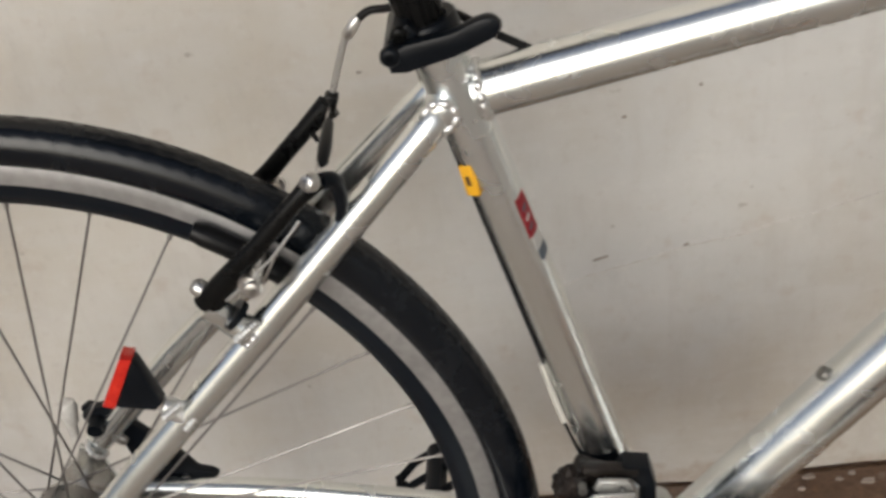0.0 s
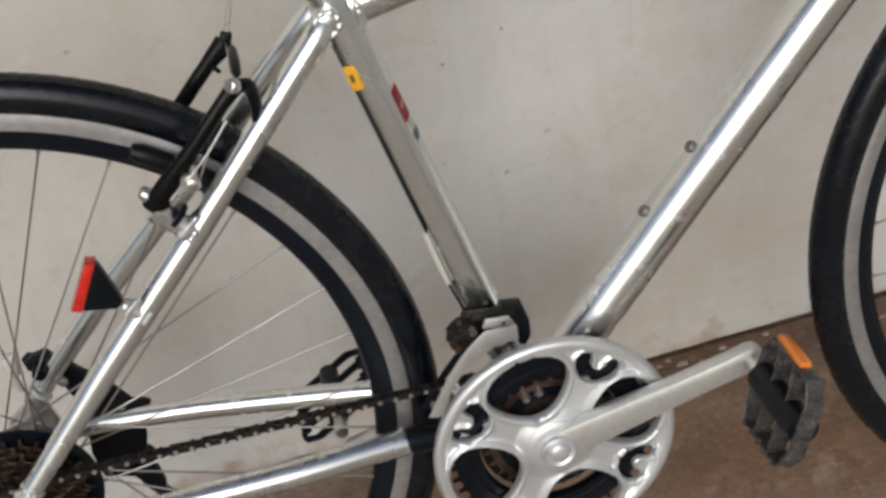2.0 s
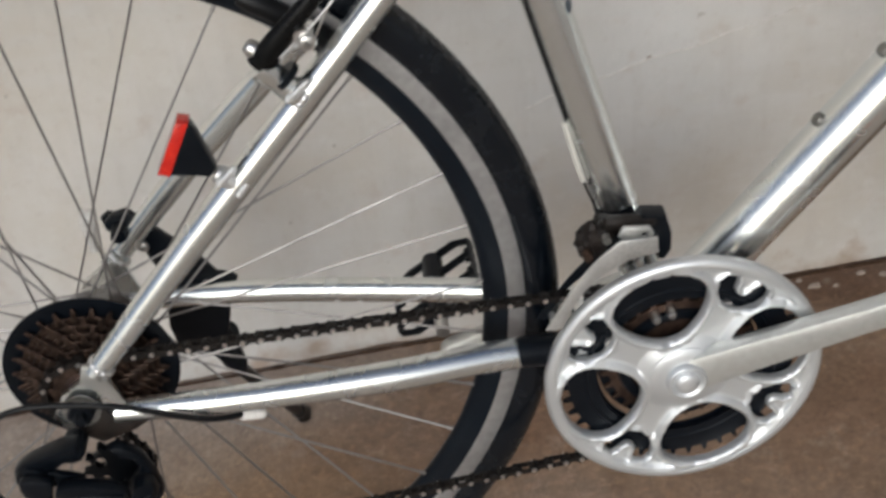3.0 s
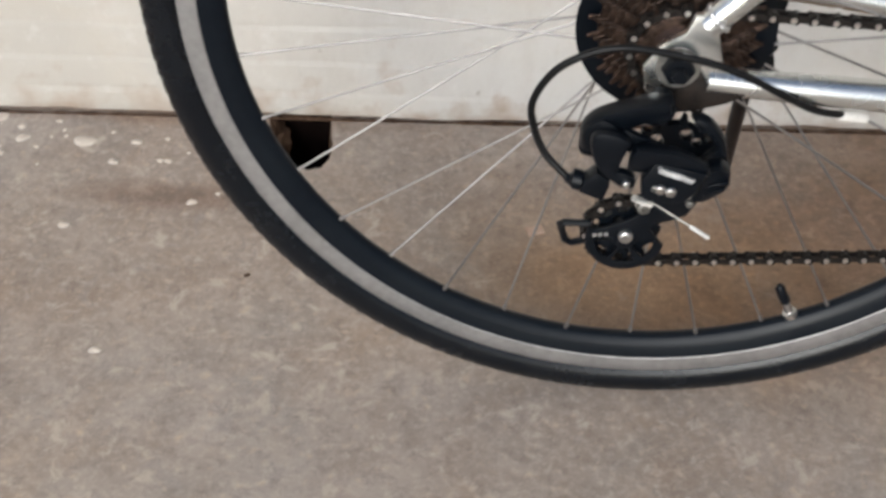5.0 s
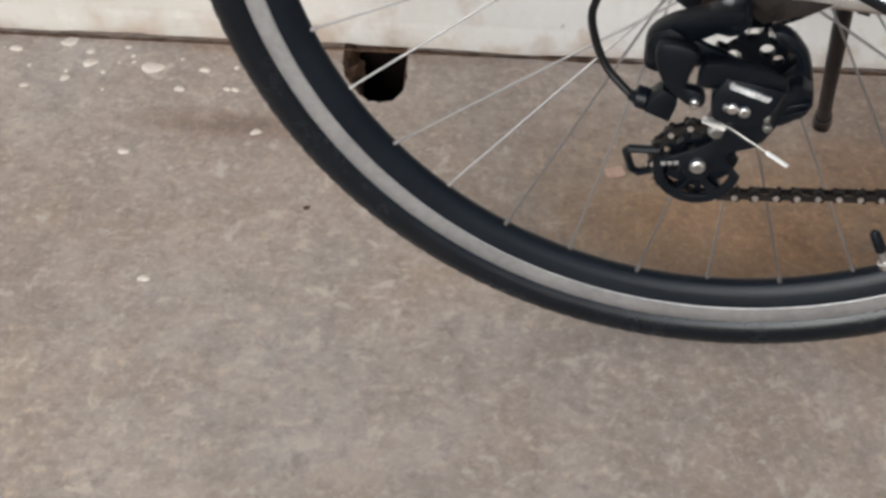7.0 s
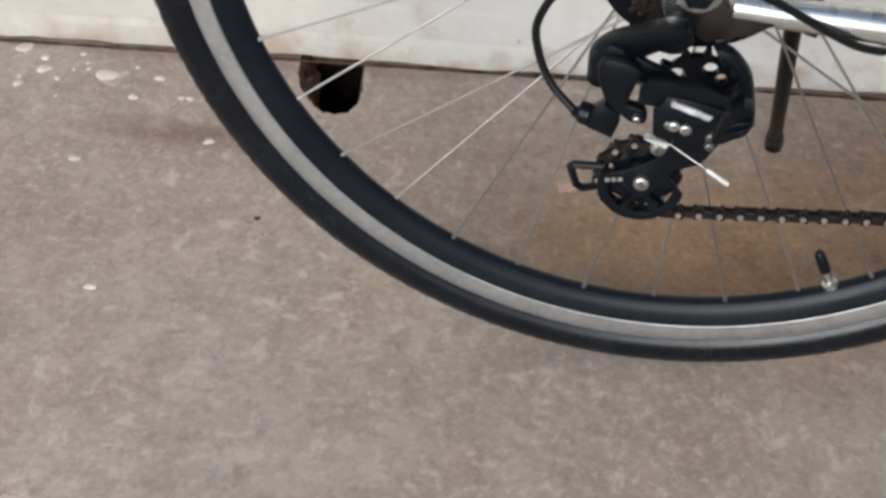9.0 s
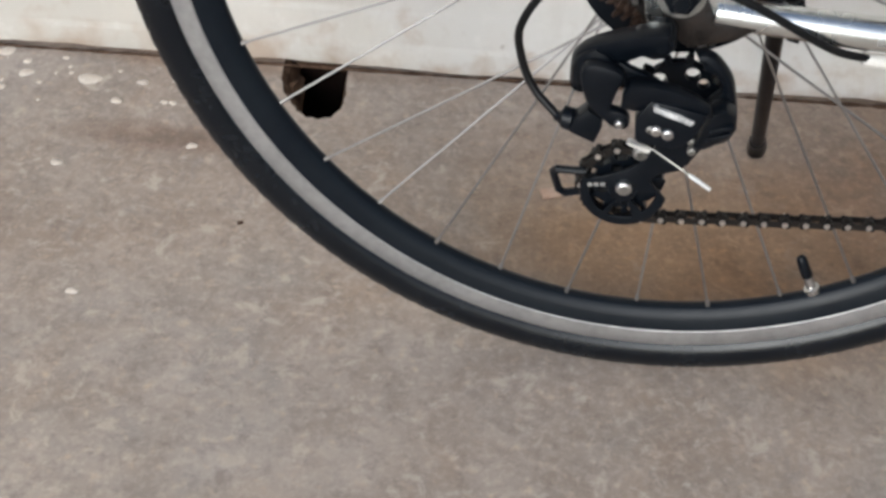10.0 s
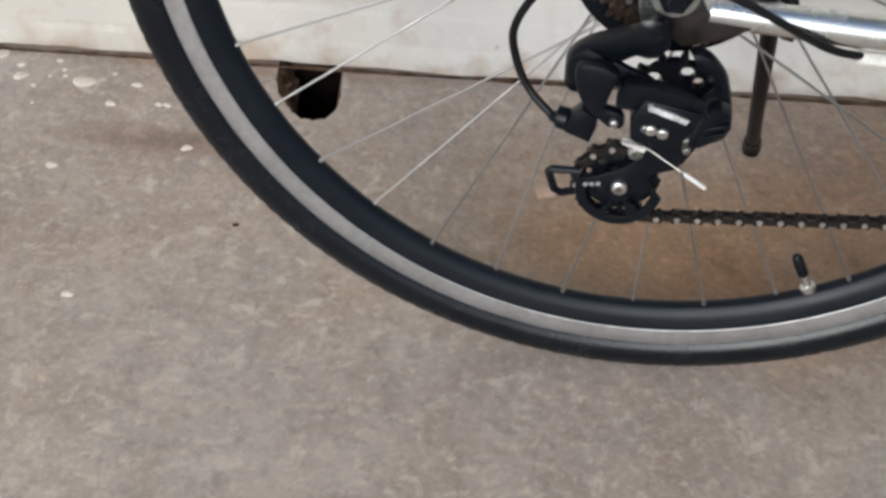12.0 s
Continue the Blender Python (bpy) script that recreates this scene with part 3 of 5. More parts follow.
# wheels
def wheel(parent, name, phase, loc, turn, flange=(-0.020, 0.032)):
    hub = group_part(name, parent, loc=loc, rot=(0, 0, turn))
    prof = []
    for k in range(56):
        a = 2 * math.pi * k / 56
        rr = 0.0154 * (1 + 0.03 * math.cos(2 * a)) + (0.0 if math.cos(a) > 0.55 else -0.0004)
        prof.append((0.3308 + rr * math.cos(a), rr * math.sin(a)))
    casing = lathe(prof, 480, closed=True)
    for v in casing.verts:
        reach = math.hypot(v.co.x, v.co.z)
        side = math.atan2(v.co.y, reach - 0.3308)
        if abs(side) < 0.95:
            turn_ = 480 * math.atan2(v.co.z, v.co.x) / (2 * math.pi) + 3.0 * abs(side)
            if round(turn_) % 3 == 0 or abs(abs(side) - 0.34) < 0.06:
                v.co.x, v.co.z = v.co.x * (1 - 0.0008 / reach), v.co.z * (1 - 0.0008 / reach)
    part("tyre", casing, TYRE, hub, "black rubber road tyre with fine tread", smooth=180)
    black, track = bmesh.new(), bmesh.new()
    lathe([(0.3072, -0.0098), (0.2990, -0.0080), (0.2908, -0.0045), (0.2890, 0.0), (0.2908, 0.0045), (0.2990, 0.0080), (0.3072, 0.0098), (0.3090, 0.0)], 160, black, closed=True)
    part("rim", black, RIM, hub, "black painted rim", smooth=50)
    lathe([(0.3068, -0.0100), (0.3076, -0.0106), (0.3130, -0.0107), (0.3195, -0.0108), (0.3210, -0.0100), (0.3210, 0.0100), (0.3195, 0.0108), (0.3076, 0.0106), (0.3068, 0.0100)], 160, track, closed=True)
    part("brake_track", track, TRACK, hub, "bare machined metal brake track", smooth=30)
    part("hub_shell", lathe([(0, -0.062), (0.005, -0.062), (0.005, flange[0] - 0.004), (0.026, flange[0] - 0.003), (0.026, flange[0]), (0.014, flange[0] + 0.004), (0.012, 0.0), (0.014, flange[1] - 0.004), (0.026, flange[1]), (0.026, flange[1] + 0.003), (0.005, flange[1] + 0.004), (0.005, 0.062), (0, 0.062)], 32), STEEL, hub)
    nip = mesh_of("nipple", tube([(0, 0, 0), (0, 0, 0.0055), (0, 0, 0.006)], [0.0017, 0.0015, 0.0010], 8), SPOKE)
    for k in range(36):
        th = radians(10 * k + phase)
        y = flange[0] - 0.0015 if k % 2 == 0 else flange[1] + 0.0015
        ph = th + radians(62 if k % 4 in (2, 3) else -62)
        a = V(0.0225 * math.cos(ph), y, 0.0225 * math.sin(ph))
        b = V(0.2905 * math.cos(th), 0.0012 * (1 if k % 2 else -1), 0.2905 * math.sin(th))
        part("spoke", rod(a, b, 0.0009, 6), SPOKE, hub)
        n = part("nipple", nip, SPOKE, hub)
        n.matrix_basis = Matrix.Translation(b) @ (a - b).to_track_quat("Z", "Y").to_matrix().to_4x4()
    return hub


rear = wheel(bike, "rear_wheel", 1.3, (0.0025, 0, R0), 0.0)
va = radians(-64.3)
vd = V(math.cos(va), 0, math.sin(va))
part("valve_stem", tube([vd * 0.290, vd * 0.286, vd * 0.2855, vd * 0.275], [0.0055, 0.0055, 0.0032, 0.0030], 12), STEEL, rear, "metal valve stem")
part("valve_cap", tube([vd * 0.276, vd * 0.274, vd * 0.259, vd * 0.257], [0.0032, 0.0040, 0.0036, 0.002], 12), BLACK, rear, "black valve cap")
wheel(bike, "front_wheel", 4.0, (1.025, 0, R0 + 0.0141), 2.0, (-0.032, 0.032))

# fork, head and handlebar stem
for s in (-1, 1):
    part("fork_blade", tube(smooth_path([(0.880, 0.045 * s, 0.31), (0.93, 0.052 * s, 0.17), (1.00, 0.052 * s, 0.045), (1.025, 0.052 * s, 0.014)], 5), [0.014, 0.008], 20), ALU, bike)
part("fork_crown", box((0.877, 0, 0.325), (0.045, 0.115, 0.035), 0.010, (0, 19, 0)), ALU, bike)

# weld beads: overlapping drops of metal round a joint
def weld_bead(name, centre, axis, r, across=None, rx=None, n=22, size=0.0020, span=(0.0, 360.0)):
    c, d = Vector(centre), Vector(axis).normalized()
    u = (Vector(across or (0, 1, 0)) - d * Vector(across or (0, 1, 0)).dot(d)).normalized()
    w = d.cross(u)
    line, girth = [], []
    dice = random.Random(len(name) + int(1000 * r))
    for k in range(8 * n + 1):
        a = radians(span[0] + (span[1] - span[0]) * k / (8 * n))
        line.append(c + u * (r * math.cos(a)) + w * ((rx or r) * math.sin(a)))
        girth.append(size * (0.72 + 0.42 * abs(math.sin(math.pi * k / 8)) + dice.uniform(-0.06, 0.06)))
    bm = tube(line, girth, 10)
    return part(name, bm, WELD, bike, "rippled weld bead", smooth=180)


weld_bead("weld_bead", (0.3400, 0, 0.3320), (0.98, 0, 0.195), 0.0160, n=16, size=0.0027)
weld_bead("weld_bead", (0.3160, -0.0215, 0.3275), (0, 1, 0), 0.0088, across=(1, 0, 0), n=8, size=0.0025)
weld_bead("weld_bead", (0.4440, 0, -0.0350), (0.66, 0, 0.75), 0.0203, n=19, size=0.0026)
weld_bead("weld_bead", (0.3705, -0.0340, -0.0440), (0.97, 0.15, -0.2), 0.0105, n=11, size=0.0020)
for s in (-1, 1):
    weld_bead("weld_bead", (0.1880, 0.0410 * s, 0.2030), (-0.70, 0, 0.71), 0.0094, n=10, size=0.0022)
    weld_bead("weld_bead", (0.0205, 0.0655 * s, 0.0295), (0.70, 0, 0.71), 0.0084, n=10, size=0.0018)
weld_bead("weld_bead", (0.1395, -0.0505, 0.1485), (-0.70, 0, 0.71), 0.0086, n=14, size=0.0020)


def weld_row(a, b, n, size):
    """A short straight weld: overlapping flattened ripples from a to b."""
    a, b = Vector(a), Vector(b)
    steps = 8 * n
    girth = [size * (0.60 + 0.50 * abs(math.sin(math.pi * k / 8))) * min(1.0, 0.3 + 6 * k / steps, 0.3 + 6 * (steps - k) / steps) for k in range(steps + 1)]
    bm = tube([a.lerp(b, k / steps) for k in range(steps + 1)], girth, 12)
    return part("weld_bead", bm, WELD, bike, "rippled weld bead", smooth=180)


weld_row((0.1785, -0.0510, 0.2048), (0.1955, -0.0500, 0.2182), 8, 0.0030)
weld_row((0.1258, -0.0610, 0.1576), (0.1402, -0.0595, 0.1687), 7, 0.0030)
part("boss_band", tube([(0.1822, -0.0440, 0.2180), (0.1795, -0.0440, 0.2212)], 0.0101, 20), BLACK, bike, "dark spring washer on the brake boss")
part("stay_lug", tube([(0.3165, -0.0240, 0.3285), (0.3165, -0.0215, 0.3285), (0.3165, 0.0215, 0.3285), (0.3165, 0.0240, 0.3285)], [0.005, 0.0095, 0.0095, 0.005], 24), ALU, bike)
for s in (-1, 1):
    # brake bosses
    part("brake_boss", tube([(0.190, 0.041 * s, 0.201), (0.186, 0.042 * s, 0.205), (0.183, 0.043 * s, 0.209), (0.181, 0.043 * s, 0.211), (0.172, 0.044 * s, 0.222), (0.170, 0.044 * s, 0.224), (0.166, 0.044 * s, 0.229)], [0.0080, 0.0100, 0.0094, 0.0086, 0.0086, 0.0098, 0.0094], 20), ALU, bike)
part("stay_bridge", rod((0.366, -0.034, -0.044), (0.366, 0.034, -0.050), 0.007, 20), ALU, bike)

# seat post, clamp and saddle
def fluted_post(pts, radius, flutes=10, depth=0.0011):
    """A tube with shallow grooves along it."""
    bm = tube(pts, radius, flutes * 6)
    axis = [Vector(p) for p in pts]
    for v in bm.verts:
        near = min(range(len(axis) - 1), key=lambda i: abs((v.co - axis[i]).dot((axis[i + 1] - axis[i]).normalized()) - 0.5 * (axis[i + 1] - axis[i]).length))
        a, d = axis[near], (axis[near + 1] - axis[near]).normalized()
        foot = a + d * (v.co - a).dot(d)
        out = v.co - foot
        turn = math.atan2(out.y, out.dot(V(d.z, 0, -d.x)))
        groove = max(0.0, math.cos(flutes * turn)) ** 3
        v.co = foot + out * (1 - depth * groove / max(out.length, 1e-6))
    return bm


part("seat_post", fluted_post([(0.3185, 0, 0.345), (0.3095, 0, 0.385), (0.300, 0, 0.425), (0.291, 0, 0.440)], [0.0138, 0.0138, 0.0138, 0.0125]), PAINT, bike, "black fluted seat post", smooth=30)
clamp = part("seat_clamp", tube([(0.3168, 0, 0.3590), (0.3164, 0, 0.3606), (0.3122, 0, 0.3772), (0.3118, 0, 0.3788)], [0.0172, 0.0184, 0.0184, 0.0172], 32), BLACK, bike, "black quick-release seat clamp")
ears = plate([(0.2915, 0.3585), (0.2898, 0.3660), (0.2905, 0.3735), (0.2960, 0.3830), (0.3040, 0.3850), (0.3090, 0.3790), (0.3080, 0.3640), (0.3010, 0.3580)], -0.0215, 0.0180, bevel=0.0025)
rod((0.2945, -0.0275, 0.3700), (0.2945, 0.0230, 0.3700), 0.0052, 16, ears)
part("clamp_ear", ears, BLACK, clamp)
lever_out = smooth_path([(x, 0, z) for x, z in ((0.2925, 0.3600), (0.2920, 0.3680), (0.2990, 0.3755), (0.3130, 0.3785), (0.3290, 0.3815), (0.3400, 0.3865), (0.3495, 0.3880), (0.3550, 0.3830), (0.3520, 0.3765), (0.3420, 0.3715), (0.3290, 0.3665), (0.3130, 0.3625), (0.3020, 0.3595))], 3)
part("clamp_lever", plate([(p.x, p.z) for p in lever_out], -0.0300, -0.0205, bevel=0.0028), BLACK, clamp)

part("clamp_nut", bolt((0.2935, -0.0270, 0.3705), (0, -1, 0), 0.0058, 0.005), BLACK, clamp)
part("clamp_nut", bolt((0.2990, -0.0215, 0.3800), (0, -1, 0), 0.0048, 0.004), PAINT, clamp)
head = box((0.2740, 0, 0.4470), (0.042, 0.034, 0.0130), 0.004, (0, -6, 0))
box((0.2790, 0, 0.4375), (0.030, 0.026, 0.0140), 0.004, (0, 8, 0), head)
tube([(0.2985, 0, 0.4280), (0.3020, 0, 0.4370), (0.2970, 0, 0.4460), (0.2850, 0, 0.4500)], [0.0120, 0.0115, 0.0105, 0.0080], 18, head)
rod((0.268, -0.020, 0.4390), (0.268, 0.020, 0.4390), 0.0045, 12, head)
part("post_head", head, PAINT, bike, "black saddle clamp")
saddle = group_part("saddle", bike, "black saddle on steel rails")
for s in (-1, 1):
    part("rail", tube(smooth_path([(0.130, 0.034 * s, 0.528), (0.160, 0.028 * s, 0.500), (0.205, 0.024 * s, 0.4745), (0.250, 0.021 * s, 0.4610), (0.310, 0.020 * s, 0.464), (0.390, 0.008 * s, 0.512)], 6), 0.0036, 10), PAINT, saddle)


def saddle_shell():
    bm = bmesh.new()
    rings = []
    for i in range(15):
        t = i / 14
        x = 0.125 + 0.27 * t
        w = 0.082 * (1 - t) ** 1.3 * min(1, 0.35 + t * 6) + 0.021 * t + 0.002
        top = 0.560 - 0.012 * math.sin(t * math.pi)
        ring = []
        for k in range(16):
            a = 2 * math.pi * k / 16
            zz = top - 0.020 + 0.022 * math.sin(a) - (0.020 * abs(math.cos(a)) ** 3)
            ring.append(bm.verts.new((x, w * math.cos(a), zz - (0.010 if math.sin(a) < -0.3 else 0))))
        rings.append(ring)
    for a, b in zip(rings, rings[1:]):
        for k in range(16):
            bm.faces.new((a[k], a[(k + 1) % 16], b[(k + 1) % 16], b[k]))
    bm.faces.new(rings[0])
    bm.faces.new(rings[-1])
    return bm


part("cover", saddle_shell(), BLACK, saddle)

# stickers, bolts and cables on the frame
SEAT_A, SEAT_B = V(0.4243, 0, -0.055), V(0.3338, 0, 0.296)


def seat_patch(z0, z1, a0, a1, lift=0.0004, n=8, slant=0.0):
    """A thin patch on the seat tube between two heights; angles from the near side towards the front."""
    bm = bmesh.new()
    d = (SEAT_B - SEAT_A).normalized()
    f = V(d.z, 0, -d.x)
    rows = []
    for z in (z0, z1):
        row = []
        for k in range(n + 1):
            a = radians(a0 + (a1 - a0) * k / n)
            zz = z + slant * k / n
            p = SEAT_A + d * ((zz - SEAT_A.z) / d.z)
            row.append(bm.verts.new(p + (V(0, -1, 0) * math.cos(a) + f * math.sin(a)) * (SEAT_R + lift)))
        rows.append(row)
    for k in range(n):
        bm.faces.new((rows[0][k], rows[0][k + 1], rows[1][k + 1], rows[1][k]))
    bmesh.ops.solidify(bm, geom=bm.faces[:], thickness=0.0002)
    return bm


sticker = part("frame_sticker", seat_patch(0.2330, 0.2600, 38, 74, slant=0.003), STICKER_RED, bike, "worn red and white sticker")
part("sticker_stripe", seat_patch(0.2230, 0.2330, 42, 78, slant=0.003), STICKER_WHITE, sticker)
part("sticker_stripe", seat_patch(0.2150, 0.2225, 46, 80, slant=0.003), STICKER_GREY, sticker)
for k in range(3):
    part("sticker_mark", seat_patch(0.2375 + 0.0065 * k, 0.2400 + 0.0065 * k, 46, 60, 0.0008, slant=0.003), STICKER_WHITE if k == 1 else STICKER_GREY, sticker)
tag = part("cable_tag", box((0.3275, -0.0125, 0.2800), (0.0100, 0.0026, 0.0200), 0.0008, (0, -15, -38)), YELLOW, bike, "yellow paper tag on the cable")
part("tag_mark", box((0.3266, -0.0136, 0.2800), (0.0032, 0.0006, 0.0060), 0, (0, -15, -38)), RUST, tag)
part("gear_cable", tube([(0.3175, -0.008, 0.3071), (0.3215, -0.009, 0.2918), (0.3297, -0.009, 0.2602), (0.3605, -0.008, 0.1365)], 0.0008, 8), RUBBER, bike)
part("cable_sleeve", tube([(0.3590, -0.008, 0.1365), (0.3640, -0.0085, 0.113), (0.3705, -0.008, 0.0863)], 0.0019, 8), CREAM_TAPE, bike, "cream cable sleeve")
part("gear_cable", tube([(0.3705, -0.008, 0.0863), (0.3800, -0.010, 0.0575)], 0.0011, 8), RUBBER, bike)
for x, z in ((0.5415, 0.1045), (0.5845, 0.1530)):
    up = lambda d: (x - 0.748 * d, -0.001, z + 0.664 * d)
    part("bottle_bolt", tube([up(-0.004), up(0.0028), up(0.0040), up(0.0045), up(0.0045), up(0.0025)], [0.0052, 0.0052, 0.0046, 0.0032, 0.0022, 0.0020], 16), DULL, bike)
part("cable_guide", box((0.4170, 0.002, 0.3305), (0.0100, 0.0050, 0.0030), 0.001, (0, -11, 0)), ALU, bike)
part("brake_hose", tube(smooth_path([(0.2652, 0.058, 0.3548), (0.2742, 0.058, 0.3611), (0.2843, 0.056, 0.3625), (0.3020, 0.048, 0.3660), (0.3250, 0.034, 0.3660), (0.3480, 0.016, 0.3590), (0.3690, 0.004, 0.3520)], 6), 0.0026, 10), RUBBER, bike, "black brake cable housing")

# rim brake
noodle = part("brake_noodle", tube(smooth_path([(0.2652, 0.058, 0.3548), (0.2610, 0.058, 0.3495), (0.2570, 0.058, 0.3427), (0.2491, 0.058, 0.3216), (0.2422, 0.057, 0.3022)], 5), 0.0021, 12), STEEL, bike, "bright bent brake noodle")
part("ferrule", tube([(0.2680, 0.058, 0.3580), (0.2665, 0.058, 0.3562), (0.2595, 0.058, 0.3470), (0.2585, 0.058, 0.3455)], [0.0026, 0.0038, 0.0038, 0.0026], 14), STEEL, noodle)
part("boot", tube([(0.2468, 0.018, 0.3120), (0.2466, 0.012, 0.3115), (0.2464, -0.008, 0.3095), (0.2460, -0.024, 0.3075), (0.2458, -0.028, 0.3070)], [0.0018, 0.0034, 0.0042, 0.0036, 0.0016], 14), RUBBER, noodle, "black rubber boot")
part("inner_cable", rod((0.2425, 0.054, 0.3040), (0.2435, -0.046, 0.3085), 0.0008, 6), STEEL, noodle)


def brake_arm(s):
    if s < 0:
        path = [(0.1670, -0.046, 0.2300), (0.1800, -0.049, 0.2460), (0.2060, -0.051, 0.2720), (0.2310, -0.049, 0.2970), (0.2450, -0.045, 0.3080)]
        rad = [0.0092, 0.0078, 0.0058, 0.0054, 0.0066]
    else:
        path = [(0.1670, 0.046, 0.2300), (0.1800, 0.049, 0.2450), (0.1978, 0.051, 0.2624), (0.2236, 0.052, 0.2877), (0.2420, 0.054, 0.3030)]
        rad = [0.0100, 0.0085, 0.0062, 0.0060, 0.0085]
    arm = part("brake_arm", tube(smooth_path(path, 5), rad, 18, flat=0.75), PAINT, bike, "black linear-pull brake arm")
    part("pivot_bolt", bolt((0.1690, 0.044 * s, 0.2360), (-0.72, 0, 0.69), 0.0056, 0.012), STEEL, arm)
    part("pad_holder", tube([(0.1960, 0.058 * s, 0.2500), (0.1960, 0.050 * s, 0.2500), (0.1960, 0.047 * s, 0.2500), (0.1960, 0.022 * s, 0.2490)], [0.0055, 0.0055, 0.0075, 0.0062], 18), STEEL, arm)
    part("pad_nut", bolt((0.1985, 0.056 * s, 0.2475), (0, s, 0), 0.0058, 0.006), STEEL, arm)
    pad = bmesh.new()
    arc = [radians(59.0 - 13 * k / 9) for k in range(10)]
    tube([(0.3085 * math.cos(a), 0.0165 * s, 0.3085 * math.sin(a)) for a in arc], [0.0055] + [0.0075] * 8 + [0.0055], 12, pad)
    part("brake_pad", pad, RUBBER, arm, "black rubber brake pad")
    return arm


right_arm, left_arm = brake_arm(-1), brake_arm(1)
part("cable_bolt", bolt((0.2430, -0.049, 0.3090), (-0.45, -0.75, 0.40), 0.0056, 0.007), STEEL, right_arm)
part("arm_cover", tube(smooth_path([(0.2465, -0.044, 0.3060), (0.2525, -0.038, 0.3020), (0.2545, -0.034, 0.2850), (0.2500, -0.032, 0.2680)], 4), [0.0050, 0.0052, 0.0042, 0.0024], 14), BLACK, right_arm)
part("return_spring", tube(smooth_path([(0.1800, -0.052, 0.2360), (0.2100, -0.054, 0.2620), (0.2320, -0.052, 0.2860)], 4), 0.0009, 6), STEEL, right_arm)
part("return_spring", tube(smooth_path([(0.2020, -0.046, 0.2420), (0.2160, -0.046, 0.2660)], 4), 0.0009, 6), STEEL, right_arm)
part("noodle_cradle", box((0.2425, 0.055, 0.3035), (0.009, 0.010, 0.015), 0.002, (0, 20, 0)), PAINT, left_arm)
part("adjuster_screw", rod((0.2280, 0.050, 0.2880), (0.2330, 0.042, 0.2860), 0.0018, 8), RUBBER, left_arm)

# rear reflector
refl = group_part("rear_reflector", bike, "red rear reflector in a black housing")
hous = bmesh.new()
sec = [(0.1165, 0.2045), (0.1190, 0.2010), (0.1262, 0.1760), (0.1278, 0.1690), (0.1230, 0.1640), (0.0985, 0.1690)]
plate(sec, -0.0610, -0.0490, bevel=0.002, bm=hous)
part("housing", hous, BLACK, refl)
part("lens", plate([(0.1103, 0.2070), (0.1178, 0.2050), (0.0985, 0.1685), (0.0908, 0.1715)], -0.0620, -0.0480, bevel=0.0015), RED, refl, "red plastic lens")
part("stay_lug", tube([(0.1250, -0.0540, 0.1640), (0.1285, -0.0530, 0.1605), (0.1330, -0.0520, 0.1560), (0.1380, -0.0505, 0.1500)], [0.0050, 0.0070, 0.0072, 0.0085], 20), WELD, bike)

# axle ends
part("axle_nut", lathe([(0, -0.0875), (0.0045, -0.0875), (0.0050, -0.0865), (0.0050, -0.0820), (0.0092, -0.0815), (0.0102, -0.0795), (0.0102, -0.0742), (0, -0.0742)], 6), BLACK, bike)
part("axle_washer", lathe([(0, -0.0762), (0.0135, -0.0762), (0.0135, -0.0742), (0, -0.0742)], 28), DULL, bike)
part("axle_nut", lathe([(0, 0.082), (0.0085, 0.080), (0.0095, 0.0755), (0.0095, 0.070), (0, 0.070)], 6), STEEL, bike)
part("axle_cap", tube([(-0.001, 0.083, 0.026), (-0.001, 0.083, 0.040), (0.0, 0.083, 0.043), (0.0, 0.083, 0.050), (0.001, 0.083, 0.058), (0.001, 0.083, 0.0615), (0.001, 0.083, 0.063)], [0.0036, 0.0040, 0.0056, 0.0066, 0.0068, 0.0058, 0.0030], 16), WHITE_PLASTIC, bike, "pale end cap beside the far dropout")

part("derailleur_hanger", plate([(-0.0110, -0.0080), (-0.0020, -0.0260), (0.0080, -0.0330), (0.0180, -0.0300), (0.0330, -0.0250), (0.0440, -0.0180), (0.0440, -0.0155), (0.0290, -0.0150), (0.0190, -0.0110), (0.0120, 0.0020), (0.0000, 0.0080), (-0.0090, 0.0040)], -0.0742, -0.0702, bevel=0.0010), GRIME, bike, "dark rusty derailleur hanger plate")

# sprockets
part("spoke_protector", lathe([(0.020, -0.0262), (0.050, -0.0262), (0.0610, -0.0275), (0.0628, -0.0285), (0.0628, -0.0300), (0.0600, -0.0300), (0.050, -0.0285), (0.020, -0.0285)], 72, closed=True), BLACK, rear, "black plastic spoke protector disc")
for k, teeth in enumerate((26, 24, 22, 20, 18, 16, 14)):
    r = teeth * 0.0127 / (2 * math.pi)
    y = -0.0318 - 0.0041 * k
    part("sprocket", plate(gear(0, 0, teeth, r + 0.0032, 0.0068), y - 0.0008, y + 0.0008, [circle(0, 0, max(r - 0.014, 0.012), 24)], bevel=0.0004), SPROCKET, rear, smooth=0)
part("freewheel_body", lathe([(0.0, -0.064), (0.0135, -0.064), (0.0145, -0.062), (0.0175, -0.060), (0.0300, -0.0310), (0.0300, -0.0285), (0, -0.0285)], 32), RING, rear)

# crankset
crank = group_part("crankset", bike)
CX, CZ = BB[0], BB[2]


def polar(r, a):
    return CX + r * math.cos(a), CZ + r * math.sin(a)


